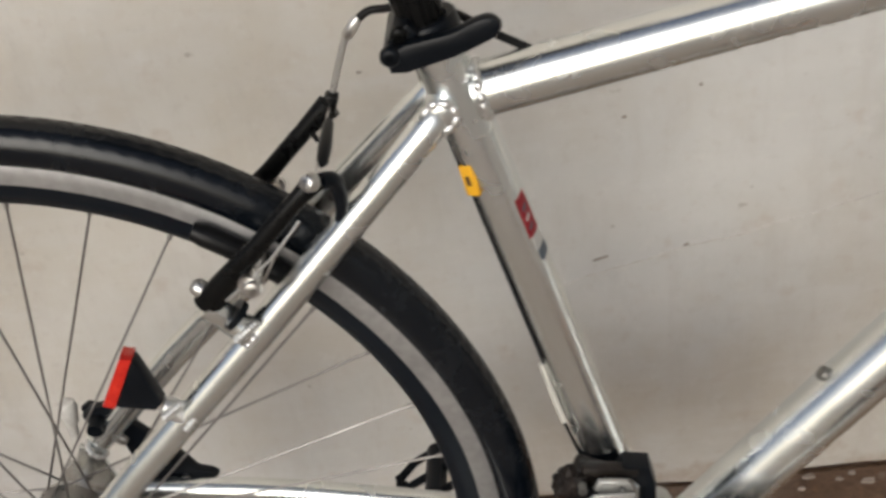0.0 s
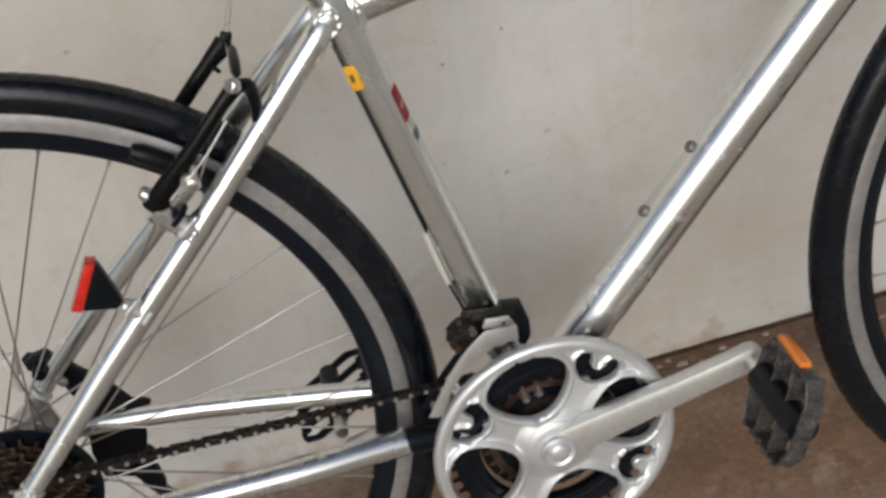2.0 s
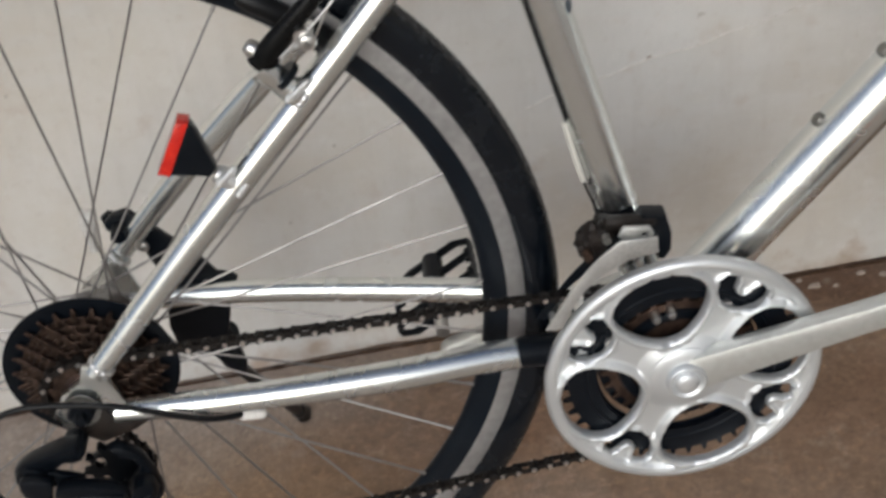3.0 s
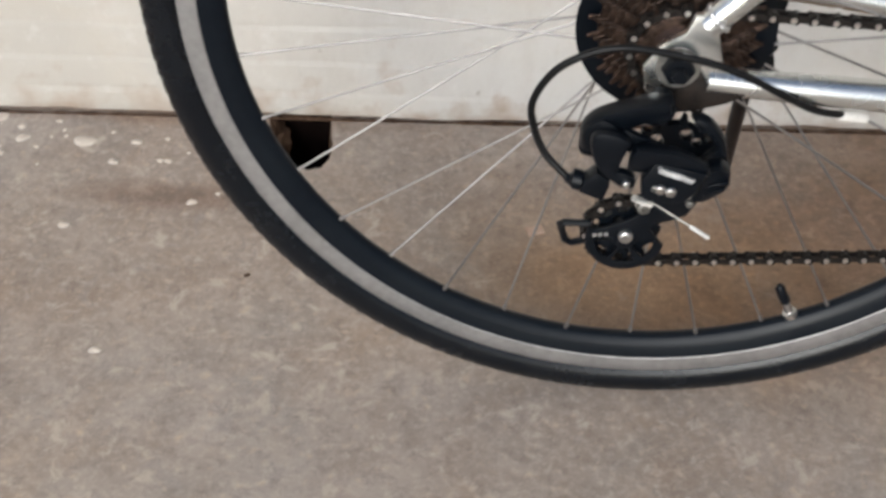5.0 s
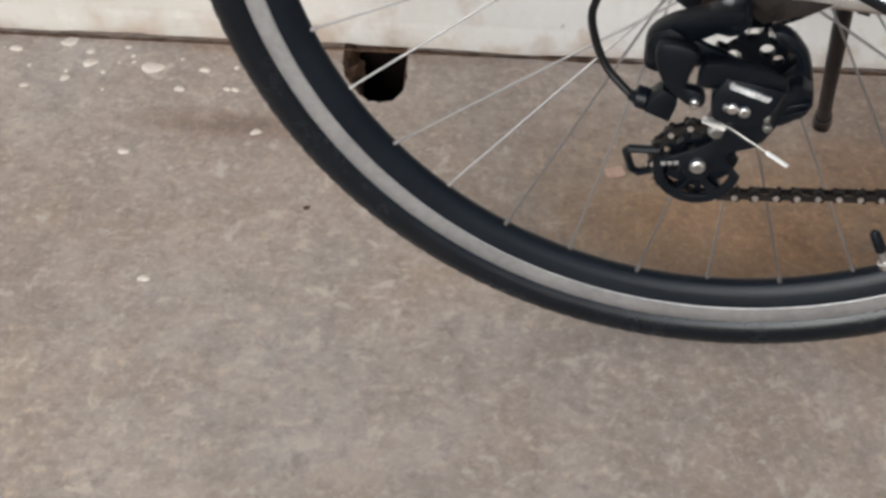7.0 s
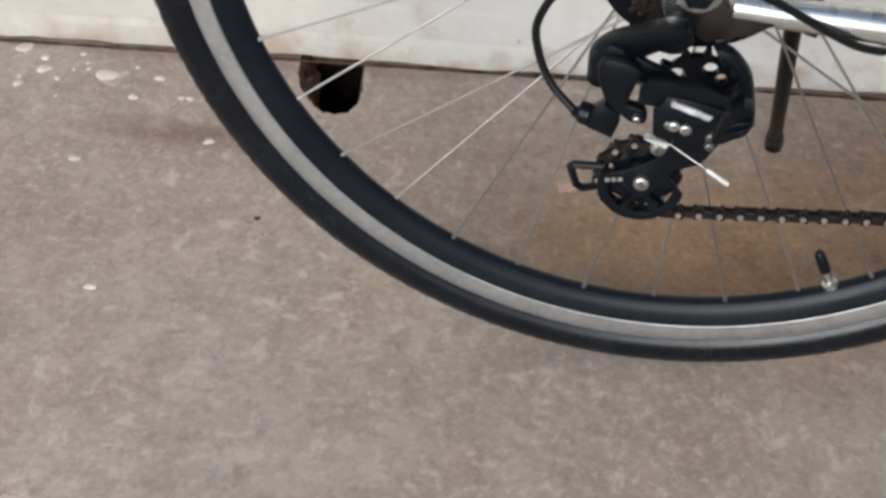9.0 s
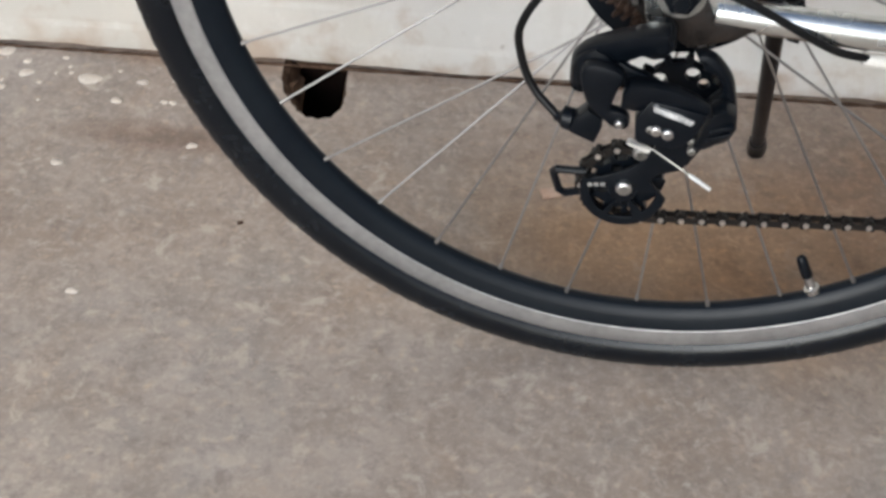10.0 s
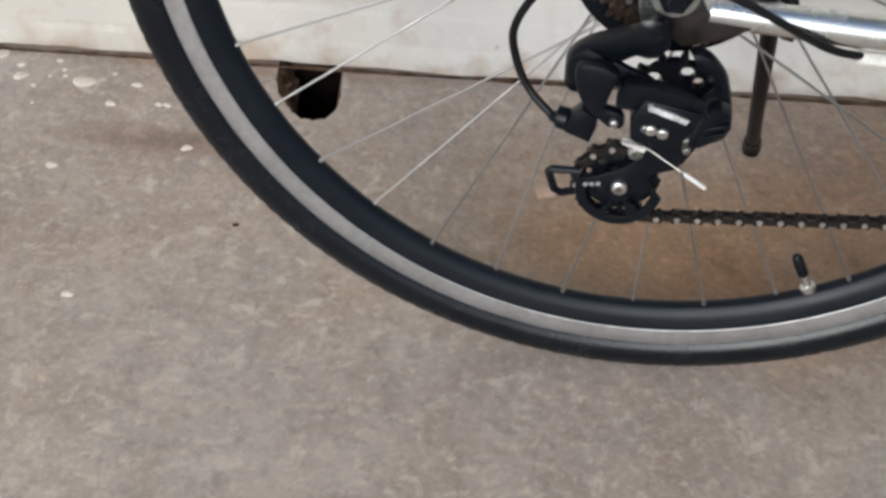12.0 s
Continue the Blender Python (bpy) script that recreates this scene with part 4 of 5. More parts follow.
def window(centre, rc, half_r, half_t):
    """An egg-shaped opening of the chain guard, wider towards the rim."""
    pts = []
    for k in range(28):
        u = 2 * math.pi * k / 28
        c, s = math.cos(u), math.sin(u)
        dr = half_r * math.copysign(abs(c) ** 0.85, c)
        dt = half_t * math.copysign(abs(s) ** 0.85, s) * (1.0 + 0.12 * c)
        rr = rc + dr - 0.10 * dt * dt / half_t
        pts.append(polar(rr, centre + dt / rc * 0.98))
    return pts


def notch(centre):
    """A kidney-shaped opening with a bolt tab that reaches in from the rim."""
    rt = [(0.0905, 0.009), (0.0890, 0.0165), (0.0830, 0.0200), (0.0740, 0.0185), (0.0650, 0.0110), (0.0620, 0.0), (0.0650, -0.0110), (0.0740, -0.0185), (0.0830, -0.0200), (0.0890, -0.0165), (0.0905, -0.009),
          (0.0850, -0.0068), (0.0785, -0.0056), (0.0762, -0.0030), (0.0755, 0.0), (0.0762, 0.0030), (0.0785, 0.0056), (0.0850, 0.0068)]
    return [polar(r + 0.0015, centre + t / 0.083) for r, t in rt]


holes = [window(radians(a), 0.0640, 0.0300, 0.0325) for a in (104, 14, -76, -166)] + [notch(radians(a)) for a in (58, 148, -32, -122)]


def guard_mesh():
    """The cast guard: rounded ridges round every opening, sunken webs between them and a broad flat rim."""
    bm = bmesh.new()
    loops_fill(bm, [circle(CX, CZ, 0.1040, 120), *holes], 0.0)
    for _ in range(5):
        long = [e for e in bm.edges if e.calc_length() > 0.0034 and not e.is_boundary]
        if not long:
            break
        bmesh.ops.subdivide_edges(bm, edges=long, cuts=1)
        bmesh.ops.triangulate(bm, faces=bm.faces[:])
        bmesh.ops.beautify_fill(bm, faces=bm.faces[:], edges=[e for e in bm.edges if not e.is_boundary])
    verts = bm.verts[:]
    at = np.array([(v.co.x, v.co.z) for v in verts])
    rise = np.full(len(verts), 0.0006)
    for k, lp in enumerate(holes):
        a = np.array(lp)
        seg = np.roll(a, -1, 0) - a
        t = np.clip(((at[:, None] - a) * seg).sum(-1) / (seg ** 2).sum(-1), 0, 1)
        d = np.linalg.norm(a + t[..., None] * seg - at[:, None], axis=-1).min(1)
        w, top = (0.0078, 0.0058) if k < 4 else (0.0048, 0.0032)
        u = np.clip(d / w, 0, 1)
        ridge = top * np.where(u < 0.42, np.sqrt(np.clip(1 - ((0.42 - u) / 0.42) ** 2, 0, 1)), 0.5 + 0.5 * np.cos(np.pi * np.clip((u - 0.42) / 0.58, 0, 1)))
        rise = np.maximum(rise, ridge) + 0.25 * np.minimum(rise, ridge)
    far = np.hypot(at[:, 0] - CX, at[:, 1] - CZ)
    rim = np.clip((far - 0.0935) / 0.0022, 0, 1)
    rise = rise * (1 - rim) + rim * (0.0050 - 0.0016 * np.clip((far - 0.0990) / 0.005, 0, 1) ** 2)
    hub = np.clip((0.040 - far) / 0.018, 0, 1)
    rise = np.maximum(rise, 0.0062 * hub * hub * (3 - 2 * hub))
    edge = [e for e in bm.edges if e.is_boundary]
    for v, h in zip(verts, rise):
        v.co.y = -0.0535 - float(h)
    wall_ = bmesh.ops.extrude_edge_only(bm, edges=edge)
    for v in wall_["geom"]:
        if isinstance(v, bmesh.types.BMVert):
            v.co.y = -0.0505
    return bm


part("chain_guard", guard_mesh(), CRANK, crank, "cast silver chain guard with oval openings and raised ridges", smooth=70)
part("guard_rim", lathe([(0.0985, -0.0590), (0.1012, -0.0592), (0.1036, -0.0578), (0.1046, -0.0555), (0.1042, -0.0525), (0.1030, -0.0510), (0.0985, -0.0510)], 120, centre=(CX, 0, CZ), closed=True), CRANK, crank, smooth=60)
part("spider_boss", lathe([(0, -0.0630), (0.0150, -0.0630), (0.0200, -0.0624), (0.0245, -0.0612), (0.0265, -0.0600), (0.0265, -0.0540), (0, -0.0540)], 48, centre=(CX, 0, CZ)), CRANK, crank)
for teeth, y, m, inner in ((44, -0.0462, BLACK, 0.0640), (38, -0.0415, BLACK, 0.0625), (28, -0.0365, RING, 0.0250)):
    r = teeth * 0.0127 / (2 * math.pi)
    part("chainring", plate(gear(CX, CZ, teeth, r + 0.0032, 0.0062), y - 0.0011, y + 0.0011, [circle(CX, CZ, inner, 48)], bevel=0), m, crank, smooth=0)
part("spider_plate", lathe([(0, -0.0345), (0.0610, -0.0345), (0.0610, -0.0325), (0, -0.0325)], 64, centre=(CX, 0, CZ)), BLACK, crank)
part("ring_step", lathe([(0.0700, -0.0472), (0.0712, -0.0486), (0.0728, -0.0486), (0.0740, -0.0472)], 64, centre=(CX, 0, CZ), closed=True), BLACK, crank)
part("ring_step", lathe([(0.0380, -0.0375), (0.0388, -0.0400), (0.0460, -0.0400), (0.0470, -0.0375)], 64, centre=(CX, 0, CZ), closed=True), BLACK, crank)
for a in (58, 148, -32, -122):
    x, z = polar(0.0625, radians(a))
    part("ring_bolt", rod((x, -0.0500, z), (x, -0.036, z), 0.0042, 12), STEEL, crank)
for a in (97, 111):
    x, z = polar(0.0490, radians(a))
    part("ring_bolt", bolt((x, -0.0370, z), (0, -1, 0), 0.0036, 0.011), STEEL, crank)
part("axle_housing", lathe([(0, -0.0390), (0.0190, -0.0390), (0.0200, -0.0330), (0, -0.0330)], 32, centre=(CX, 0, CZ)), BLACK, crank)
PX, PZ = 0.5912, -0.0034


def crank_arm(sx, y0, y1):
    a, b = V(CX, 0, CZ), V(CX + sx * (PX - CX), 0, CZ + sx * (PZ - CZ))
    d = (b - a).normalized()
    n = V(-d.z, 0, d.x)
    L = (b - a).length
    out = []
    for t, w in ((-0.017, 0.006), (-0.014, 0.0115), (-0.006, 0.0155), (0.006, 0.0166), (0.030, 0.0158), (0.075, 0.0140), (0.130, 0.0122), (L - 0.010, 0.0120), (L + 0.004, 0.0122), (L + 0.011, 0.0090), (L + 0.0135, 0.0040)):
        out.append((t, w))
    pts = [a + d * t + n * w for t, w in out] + [a + d * t - n * w for t, w in reversed(out)]
    bm = plate([(p.x, p.z) for p in pts], y0, y1, bevel=0.0050)
    for v in bm.verts:
        t = (V(v.co.x, 0, v.co.z) - a).dot(d) / L
        v.co.y += (0.027 if y0 < 0 else -0.022) * (1 - max(0.0, min(1.0, t)))
    return bm


part("crank_arm", crank_arm(1, -0.0900, -0.0750), ARM, crank, "satin silver crank arm")
part("crank_arm", crank_arm(-1, 0.0750, 0.0900), ARM, crank, "satin silver crank arm")
cap = part("dust_cap", lathe([(0, -0.0705), (0.0050, -0.0705), (0.0080, -0.0696), (0.0092, -0.0676), (0.0100, -0.0660), (0.0116, -0.0676), (0.0136, -0.0682), (0.0152, -0.0670), (0.0158, -0.0610), (0, -0.0610)], 40, centre=(CX, 0, CZ)), CRANK, crank, "round silver dust cap", smooth=50)


# pedals
def pedal(x, y, z, s, tilt, k, mat, lens, half=0.0085):
    """A plastic platform pedal on an axle that points away from the bicycle (s: side), turned by tilt about the axle."""
    ped = group_part("pedal", bike, "smoky plastic pedal with an amber reflector" if lens else "black plastic pedal", loc=(x, y, z + R0), rot=(0, tilt, 0))
    oct_ = [(-0.046, -0.028), (-0.034, -0.046), (0.034, -0.046), (0.046, -0.028), (0.046, 0.028), (0.034, 0.046), (-0.034, 0.046), (-0.046, 0.028)]

    def flat(outer, t0, t1, holes_=(), bevel=0.0012):
        bm = plate([(a * k, b * k) for a, b in outer], t0, t1, [[(a * k, b * k) for a, b in h] for h in holes_], bevel)
        bmesh.ops.transform(bm, matrix=Matrix(((0, 1, 0, 0), (1, 0, 0, 0), (0, 0, 1, 0), (0, 0, 0, 1))), verts=bm.verts)
        return bm

    wins = []
    for sz in (-1, 1):
        low, high = 0.0100 * sz, 0.0432 * sz
        wins += [[(-0.0432, low), (-0.0162, low), (-0.0162, high), (-0.0325, high), (-0.0432, 0.0280 * sz)], [(-0.0140, low), (0.0140, low), (0.0140, high), (-0.0140, high)], [(0.0162, low), (0.0432, low), (0.0432, 0.0280 * sz), (0.0325, high), (0.0162, high)]]
    part("cage", flat(oct_, -half, half, wins), mat, ped)
    part("barrel", rod((0, -0.043 * k, 0), (0, 0.043 * k, 0), 0.0125 if lens else 0.0088, 20), BLACK, ped)
    part("axle", rod((0, -s * 0.040 * k, 0), (0, -s * 0.063, 0), 0.0060, 16), STEEL, ped)
    for e in (-1, 1):
        if lens and e > 0:
            part("reflector", box((0.0, 0.008, 0.0465 * k + 0.0015), (0.0110, 0.0420, 0.0060), 0.0025), AMBER, ped, "amber reflector")
        for q in range(5):
            part("grip_tooth", box((half + 0.0005, (-0.030 + 0.015 * q) * k, 0.0425 * k * e), (0.004, 0.004, 0.005), 0.001), mat, ped)
            part("grip_tooth", box((-half - 0.0005, (-0.030 + 0.015 * q) * k, 0.0425 * k * e), (0.004, 0.004, 0.005), 0.001), mat, ped)
    return ped


pedal(0.5930, -0.1470, -0.0030, -1, 20, 0.87, PEDAL, True, 0.0078)
pedal(0.2600, 0.1410, -0.1000, 1, 58, 0.92, BLACK, False, 0.0040)

# chain
def chain_path():
    pts = []

    def arc(cx, cz, r, a0, a1, y, n=12):
        for k in range(n + 1):
            a = radians(a0 + (a1 - a0) * k / n)
            pts.append(V(cx + r * math.cos(a), y, cz + r * math.sin(a)))

    arc(0, 0, 0.0283, 290, 91, -0.0560)
    arc(CX, CZ, 0.0768, 92, -96, -0.0415, 30)
    arc(-0.0155, -0.1400, 0.0262, 278, 72, -0.0590, 18)
    arc(0.0088, -0.0715, 0.0238, -60, 15, -0.0580, 8)
    pts.append(pts[0].copy())
    return pts


def link_mesh(outer):
    bm = bmesh.new()
    shape = []
    for k in range(32):
        a = 2 * math.pi * k / 32
        x = 0.00635 * math.copysign(1, math.cos(a)) + 0.0041 * math.cos(a)
        w = 1.0 - 0.52 * max(0.0, 1 - abs(math.cos(a)) / 0.62)
        shape.append((x, 0.0040 * math.sin(a) * w))
    off = 0.0036 if outer else 0.0025
    for s in (-1, 1):
        plate(shape, s * off - 0.0005, s * off + 0.0005, bevel=0, bm=bm)
    body = len(bm.faces)
    for x in (-0.00635, 0.00635):
        rod((x, -0.0047 if outer else -0.002, 0), (x, 0.0047 if outer else 0.002, 0), 0.0019 if outer else 0.0036, 8, bm)
    bm.faces.ensure_lookup_table()
    for f in bm.faces[body:]:
        f.material_index = 1
    me = mesh_of("chain_link", bm, CHAIN)
    me.materials.append(PIN if outer else CHAIN)
    return me


chain = group_part("chain", bike, "oiled roller chain")
links = (link_mesh(True), link_mesh(False))
cp = chain_path()
run = [0.0]
for a, b in zip(cp, cp[1:]):
    run.append(run[-1] + (b - a).length)
count = 2 * round(run[-1] / 0.0254)
seg = 0
stations = []
for k in range(count + 1):
    want = run[-1] * k / count
    while seg < len(cp) - 2 and run[seg + 1] < want:
        seg += 1
    stations.append(cp[seg].lerp(cp[seg + 1], (want - run[seg]) / max(run[seg + 1] - run[seg], 1e-9)))
for k in range(count):
    a, b = stations[k], stations[k + 1]
    ob = part("chain_link", links[k % 2], CHAIN, chain)
    xd = (b - a).normalized()
    yd = (V(0, 1, 0) - xd * xd.y).normalized()
    zd = xd.cross(yd)
    m = Matrix((xd, yd, zd)).transposed().to_4x4()
    m.translation = (a + b) / 2
    ob.matrix_basis = m

# rear derailleur
rd = group_part("rear_derailleur", bike, "black plastic rear derailleur")
part("mounting_bolt", lathe([(0, -0.0990), (0.0034, -0.0988), (0.0040, -0.0975), (0.0066, -0.0968), (0.0078, -0.0945), (0.0082, -0.0800), (0, -0.0800)], 28, centre=(-0.0078, 0, -0.0192)), BLACK, rd)
arm_out = smooth_path([(x, 0, z) for x, z in ((-0.0040, -0.0110), (-0.0126, -0.0112), (-0.0220, -0.0140), (-0.0337, -0.0184), (-0.0425, -0.0222), (-0.0494, -0.0268), (-0.0536, -0.0322), (-0.0550, -0.0384), (-0.0549, -0.0476), (-0.0545, -0.0543), (-0.0516, -0.0588), (-0.0444, -0.0607))], 3)
arm_in = [(-0.0367, -0.0493), (-0.0286, -0.0366), (-0.0243, -0.0343), (-0.0172, -0.0290), (-0.0108, -0.0307), (-0.0040, -0.0285), (-0.0020, -0.0190)]
part("upper_arm", slanted(plate([(p.x, p.z) for p in arm_out] + arm_in, -0.0960, -0.0835, bevel=0.0036), -0.0960, 0.0, 0.30, -0.030), BLACK, rd)
part("arm_shoulder", slanted(plate([(-0.0545, -0.0400), (-0.0528, -0.0325), (-0.0485, -0.0272), (-0.0425, -0.0240), (-0.0365, -0.0262), (-0.0310, -0.0320), (-0.0370, -0.0420), (-0.0440, -0.0500), (-0.0500, -0.0530), (-0.0538, -0.0510)], -0.0990, -0.0900, bevel=0.0042), -0.0990, -0.15, 0.10, -0.040), BLACK, rd)
sh = smooth_path([(x, 0, z) for x, z in ((-0.0493, -0.0376), (-0.0480, -0.0318), (-0.0438, -0.0290), (-0.0349, -0.0297), (-0.0279, -0.0324), (-0.0253, -0.0360), (-0.0269, -0.0413), (-0.0285, -0.0465), (-0.0300, -0.0527), (-0.0302, -0.0568), (-0.0257, -0.0577), (-0.0208, -0.0602), (-0.0192, -0.0657), (-0.0213, -0.0693), (-0.0276, -0.0693), (-0.0336, -0.0655), (-0.0394, -0.0605), (-0.0447, -0.0536), (-0.0480, -0.0448))], 3)
part("front_shield", slanted(plate([(p.x, p.z) for p in sh], -0.1075, -0.0985, bevel=0.0026), -0.1075, -0.06, 0.06, -0.045, -0.036), BLACK, rd)
part("inner_link", plate([(-0.0332, -0.0337), (-0.0283, -0.0312), (-0.0199, -0.0353), (-0.0140, -0.0372), (-0.0060, -0.0416), (-0.0050, -0.0490), (-0.0206, -0.0502), (-0.0289, -0.0456)], -0.0990, -0.0930, bevel=0.0015), BLACK, rd)
part("shield_screw", bolt((-0.0250, -0.1060, -0.0645), (0, -1, 0), 0.0026, 0.004), STEEL, rd)
part("link_body", slanted(plate([(-0.0237, -0.0381), (-0.0219, -0.0360), (-0.0099, -0.0351), (0.0024, -0.0373), (0.0135, -0.0415), (0.0225, -0.0470), (0.0245, -0.0540), (0.0073, -0.0560), (-0.0083, -0.0540), (-0.0191, -0.0543), (-0.0255, -0.0532), (-0.0255, -0.0434)], -0.1120, -0.1030, bevel=0.0022), -0.1120, 0.0, 0.22, -0.048), BLACK, rd)
part("name_plate", slanted(plate([(-0.0102, -0.0443), (0.0036, -0.0460), (0.0216, -0.0498), (0.0191, -0.0571), (0.0154, -0.0654), (0.0109, -0.0705), (0.0042, -0.0732), (-0.0021, -0.0725), (-0.0131, -0.0712), (-0.0158, -0.0688), (-0.0170, -0.0565)], -0.1145, -0.1040, bevel=0.0014), -0.1145, 0.0, -0.06, -0.058), BLACK, rd)
part("lettering", plate([(-0.0085, -0.0460), (-0.0060, -0.0455), (-0.0050, -0.0470), (0.0020, -0.0490), (0.0071, -0.0506), (0.0148, -0.0536), (0.0128, -0.0562), (0.0073, -0.0540), (0.0016, -0.0524), (-0.0080, -0.0490)], -0.1158, -0.1140, bevel=0), LETTERING, rd, "worn white mark")
part("limit_screw", bolt((-0.0080, -0.1130, -0.0618), (0, -1, 0), 0.0026, 0.003), DULL, rd)
part("limit_screw", bolt((-0.0049, -0.1135, -0.0622), (0, -1, 0), 0.0033, 0.003), PIN, rd)
part("limit_screw", bolt((0.0016, -0.1135, -0.0637), (0, -1, 0), 0.0034, 0.003), STEEL, rd)
kn = smooth_path([(x, 0, z) for x, z in ((0.0120, -0.0300), (0.0168, -0.0290), (0.0237, -0.0312), (0.0301, -0.0375), (0.0351, -0.0450), (0.0384, -0.0558), (0.0410, -0.0690), (0.0410, -0.0790), (0.0380, -0.0850), (0.0300, -0.0890), (0.0200, -0.0900), (0.0170, -0.0720), (0.0240, -0.0600), (0.0290, -0.0530), (0.0262, -0.0440), (0.0180, -0.0400))], 3)
part("cage_knuckle", plate([(p.x, p.z) for p in kn], -0.0870, -0.0750, bevel=0.0040), BLACK, rd)
part("knuckle_lobe", slanted(plate([(0.0216, -0.0641), (0.0250, -0.0561), (0.0325, -0.0540), (0.0386, -0.0583), (0.0402, -0.0683), (0.0372, -0.0744), (0.0300, -0.0788), (0.0242, -0.0819), (0.0180, -0.0805)], -0.1010, -0.0860, bevel=0.0026), -0.1010, 0.25, 0.10, -0.068, 0.030), BLACK, rd)
part("lobe_rib", plate([(0.0250, -0.0660), (0.0375, -0.0625), (0.0378, -0.0650), (0.0258, -0.0690)], -0.1030, -0.0960, bevel=0.0008), BLACK, rd)
part("lobe_rib", plate([(0.0235, -0.0720), (0.0365, -0.0680), (0.0360, -0.0705), (0.0240, -0.0748)], -0.1025, -0.0960, bevel=0.0008), BLACK, rd)
part("knuckle_foot", plate([(-0.0036, -0.0870), (0.0159, -0.0785), (0.0250, -0.0850), (0.0213, -0.0921), (0.0179, -0.0990), (0.0132, -0.1015), (0.0080, -0.1000), (0.0020, -0.0930)], -0.0930, -0.0690, bevel=0.002), BLACK, rd)
part("knuckle_screw", bolt((0.0172, -0.0930, -0.0803), (0, -1, 0), 0.0027, 0.004), DULL, rd)
part("knuckle_screw", bolt((0.0180, -0.0930, -0.0869), (0, -1, 0), 0.0027, 0.004), DULL, rd)
LP, UP = (-0.0155, -0.1400), (0.0088, -0.0715)
disc = [(LP[0] + 0.0265 * math.cos(radians(a)), LP[1] + 0.0265 * math.sin(radians(a))) for a in range(160, 353, 12)]
cage_out = disc + [(0.0000, -0.1311), (0.0034, -0.1258), (0.0169, -0.1204), (0.0230, -0.1080), (0.0200, -0.0980), (0.0014, -0.1040), (-0.0044, -0.1114), (-0.0101, -0.1202), (-0.0164, -0.1244), (-0.0293, -0.1310), (-0.0380, -0.1335)]
cage_in = disc + [(0.0010, -0.1330), (0.0060, -0.1275), (0.0185, -0.1225), (0.0250, -0.1080), (0.0200, -0.0880), (0.0090, -0.0860), (0.0000, -0.1080), (-0.0080, -0.1190), (-0.0164, -0.1244), (-0.0293, -0.1310), (-0.0380, -0.1335)]
kid = lambda a0, a1, r0=0.0085, r1=0.0200: [(LP[0] + r * math.cos(radians(a)), LP[1] + r * math.sin(radians(a))) for r, a in [(r1, a0 + (a1 - a0) * k / 6) for k in range(7)] + [(r0, a1 - (a1 - a0) * k / 6) for k in range(7)]]
part("cage_plate", plate(cage_out, -0.0690, -0.0660, [kid(178, 238), kid(250, 292), kid(312, 362)], bevel=0.0010), BLACK, rd)
part("cage_plate", plate(cage_in, -0.0500, -0.0480, [kid(178, 238), kid(250, 292)], bevel=0.0006), BLACK, rd)
for k in range(3):
    part("cage_mark", box((-0.0358 + 0.0038 * k, -0.0694, -0.1372 + 0.0006 * k), (0.0028, 0.0006, 0.0026), 0, (0, -6, 0)), GREY, rd)
part("jockey_wheel", plate(gear(LP[0], LP[1], 11, 0.0240, 0.0060), -0.0620, -0.0560, [circle(LP[0] + 0.0130 * math.cos(a), LP[1] + 0.0130 * math.sin(a), 0.0036, 10) for a in (0.6, 2.0, 3.5, 5.0)], bevel=0), BLACK, rd, smooth=0)
part("jockey_wheel", plate(gear(UP[0], UP[1], 11, 0.0265, 0.0050), -0.0620, -0.0560, [circle(UP[0] + 0.0152 * math.cos(radians(a)), UP[1] + 0.0152 * math.sin(radians(a)), r, 10) for a, r in ((68, 0.0046), (146, 0.0048), (34, 0.0036), (-85, 0.0040), (215, 0.0040))], bevel=0), BLACK, rd, smooth=0)
part("jockey_bolt", bolt((LP[0] + 0.0002, -0.0685, LP[1] + 0.0033), (0, -1, 0), 0.0050, 0.004), STEEL, rd)
part("guide_loop", tube([(-0.0390, -0.0660, -0.1300), (-0.0570, -0.0660, -0.1305), (-0.0590, -0.0620, -0.1350), (-0.0545, -0.0580, -0.1515), (-0.0500, -0.0580, -0.1540), (-0.0380, -0.0580, -0.1500)], 0.0026, 8), BLACK, rd)
part("barrel_adjuster", tube([(-0.0600, -0.0900, -0.0750), (-0.0580, -0.0910, -0.0755), (-0.0560, -0.0910, -0.0750), (-0.0510, -0.0920, -0.0755), (-0.0490, -0.0920, -0.0757), (-0.0400, -0.0950, -0.0775)], [0.0032, 0.0036, 0.0068, 0.0068, 0.0044, 0.0056], 14), BLACK, rd)
part("cable_anchor", plate([(-0.0500, -0.0695), (-0.0430, -0.0625), (-0.0340, -0.0680), (-0.0340, -0.0740), (-0.0372, -0.0850), (-0.0520, -0.0790)], -0.1010, -0.0890, bevel=0.002), BLACK, rd)
part("anchor_washer", box((-0.0118, -0.0960, -0.0862), (0.0145, 0.0036, 0.0038), 0.001, (0, 21, 0)), WHITE_PLASTIC, rd, "dull metal cable clamp")
part("anchor_bolt", bolt((-0.0100, -0.0920, -0.0930), (0, -1, 0), 0.0046, 0.004), DULL, rd)
part("cable_tail", tube([(-0.0185, -0.0985, -0.0828), (-0.0042, -0.1050, -0.0815), (0.0185, -0.1130, -0.0912)], 0.0006, 6), DULL, rd, "bare cable tail")
part("end_crimp", tube([(0.0170, -0.1130, -0.0903), (0.0182, -0.1130, -0.0911), (0.0296, -0.1132, -0.0986), (0.0302, -0.1132, -0.0990)], [0.0008, 0.0013, 0.0013, 0.0008], 10), STICKER_WHITE, rd, "bright crimped cable end")

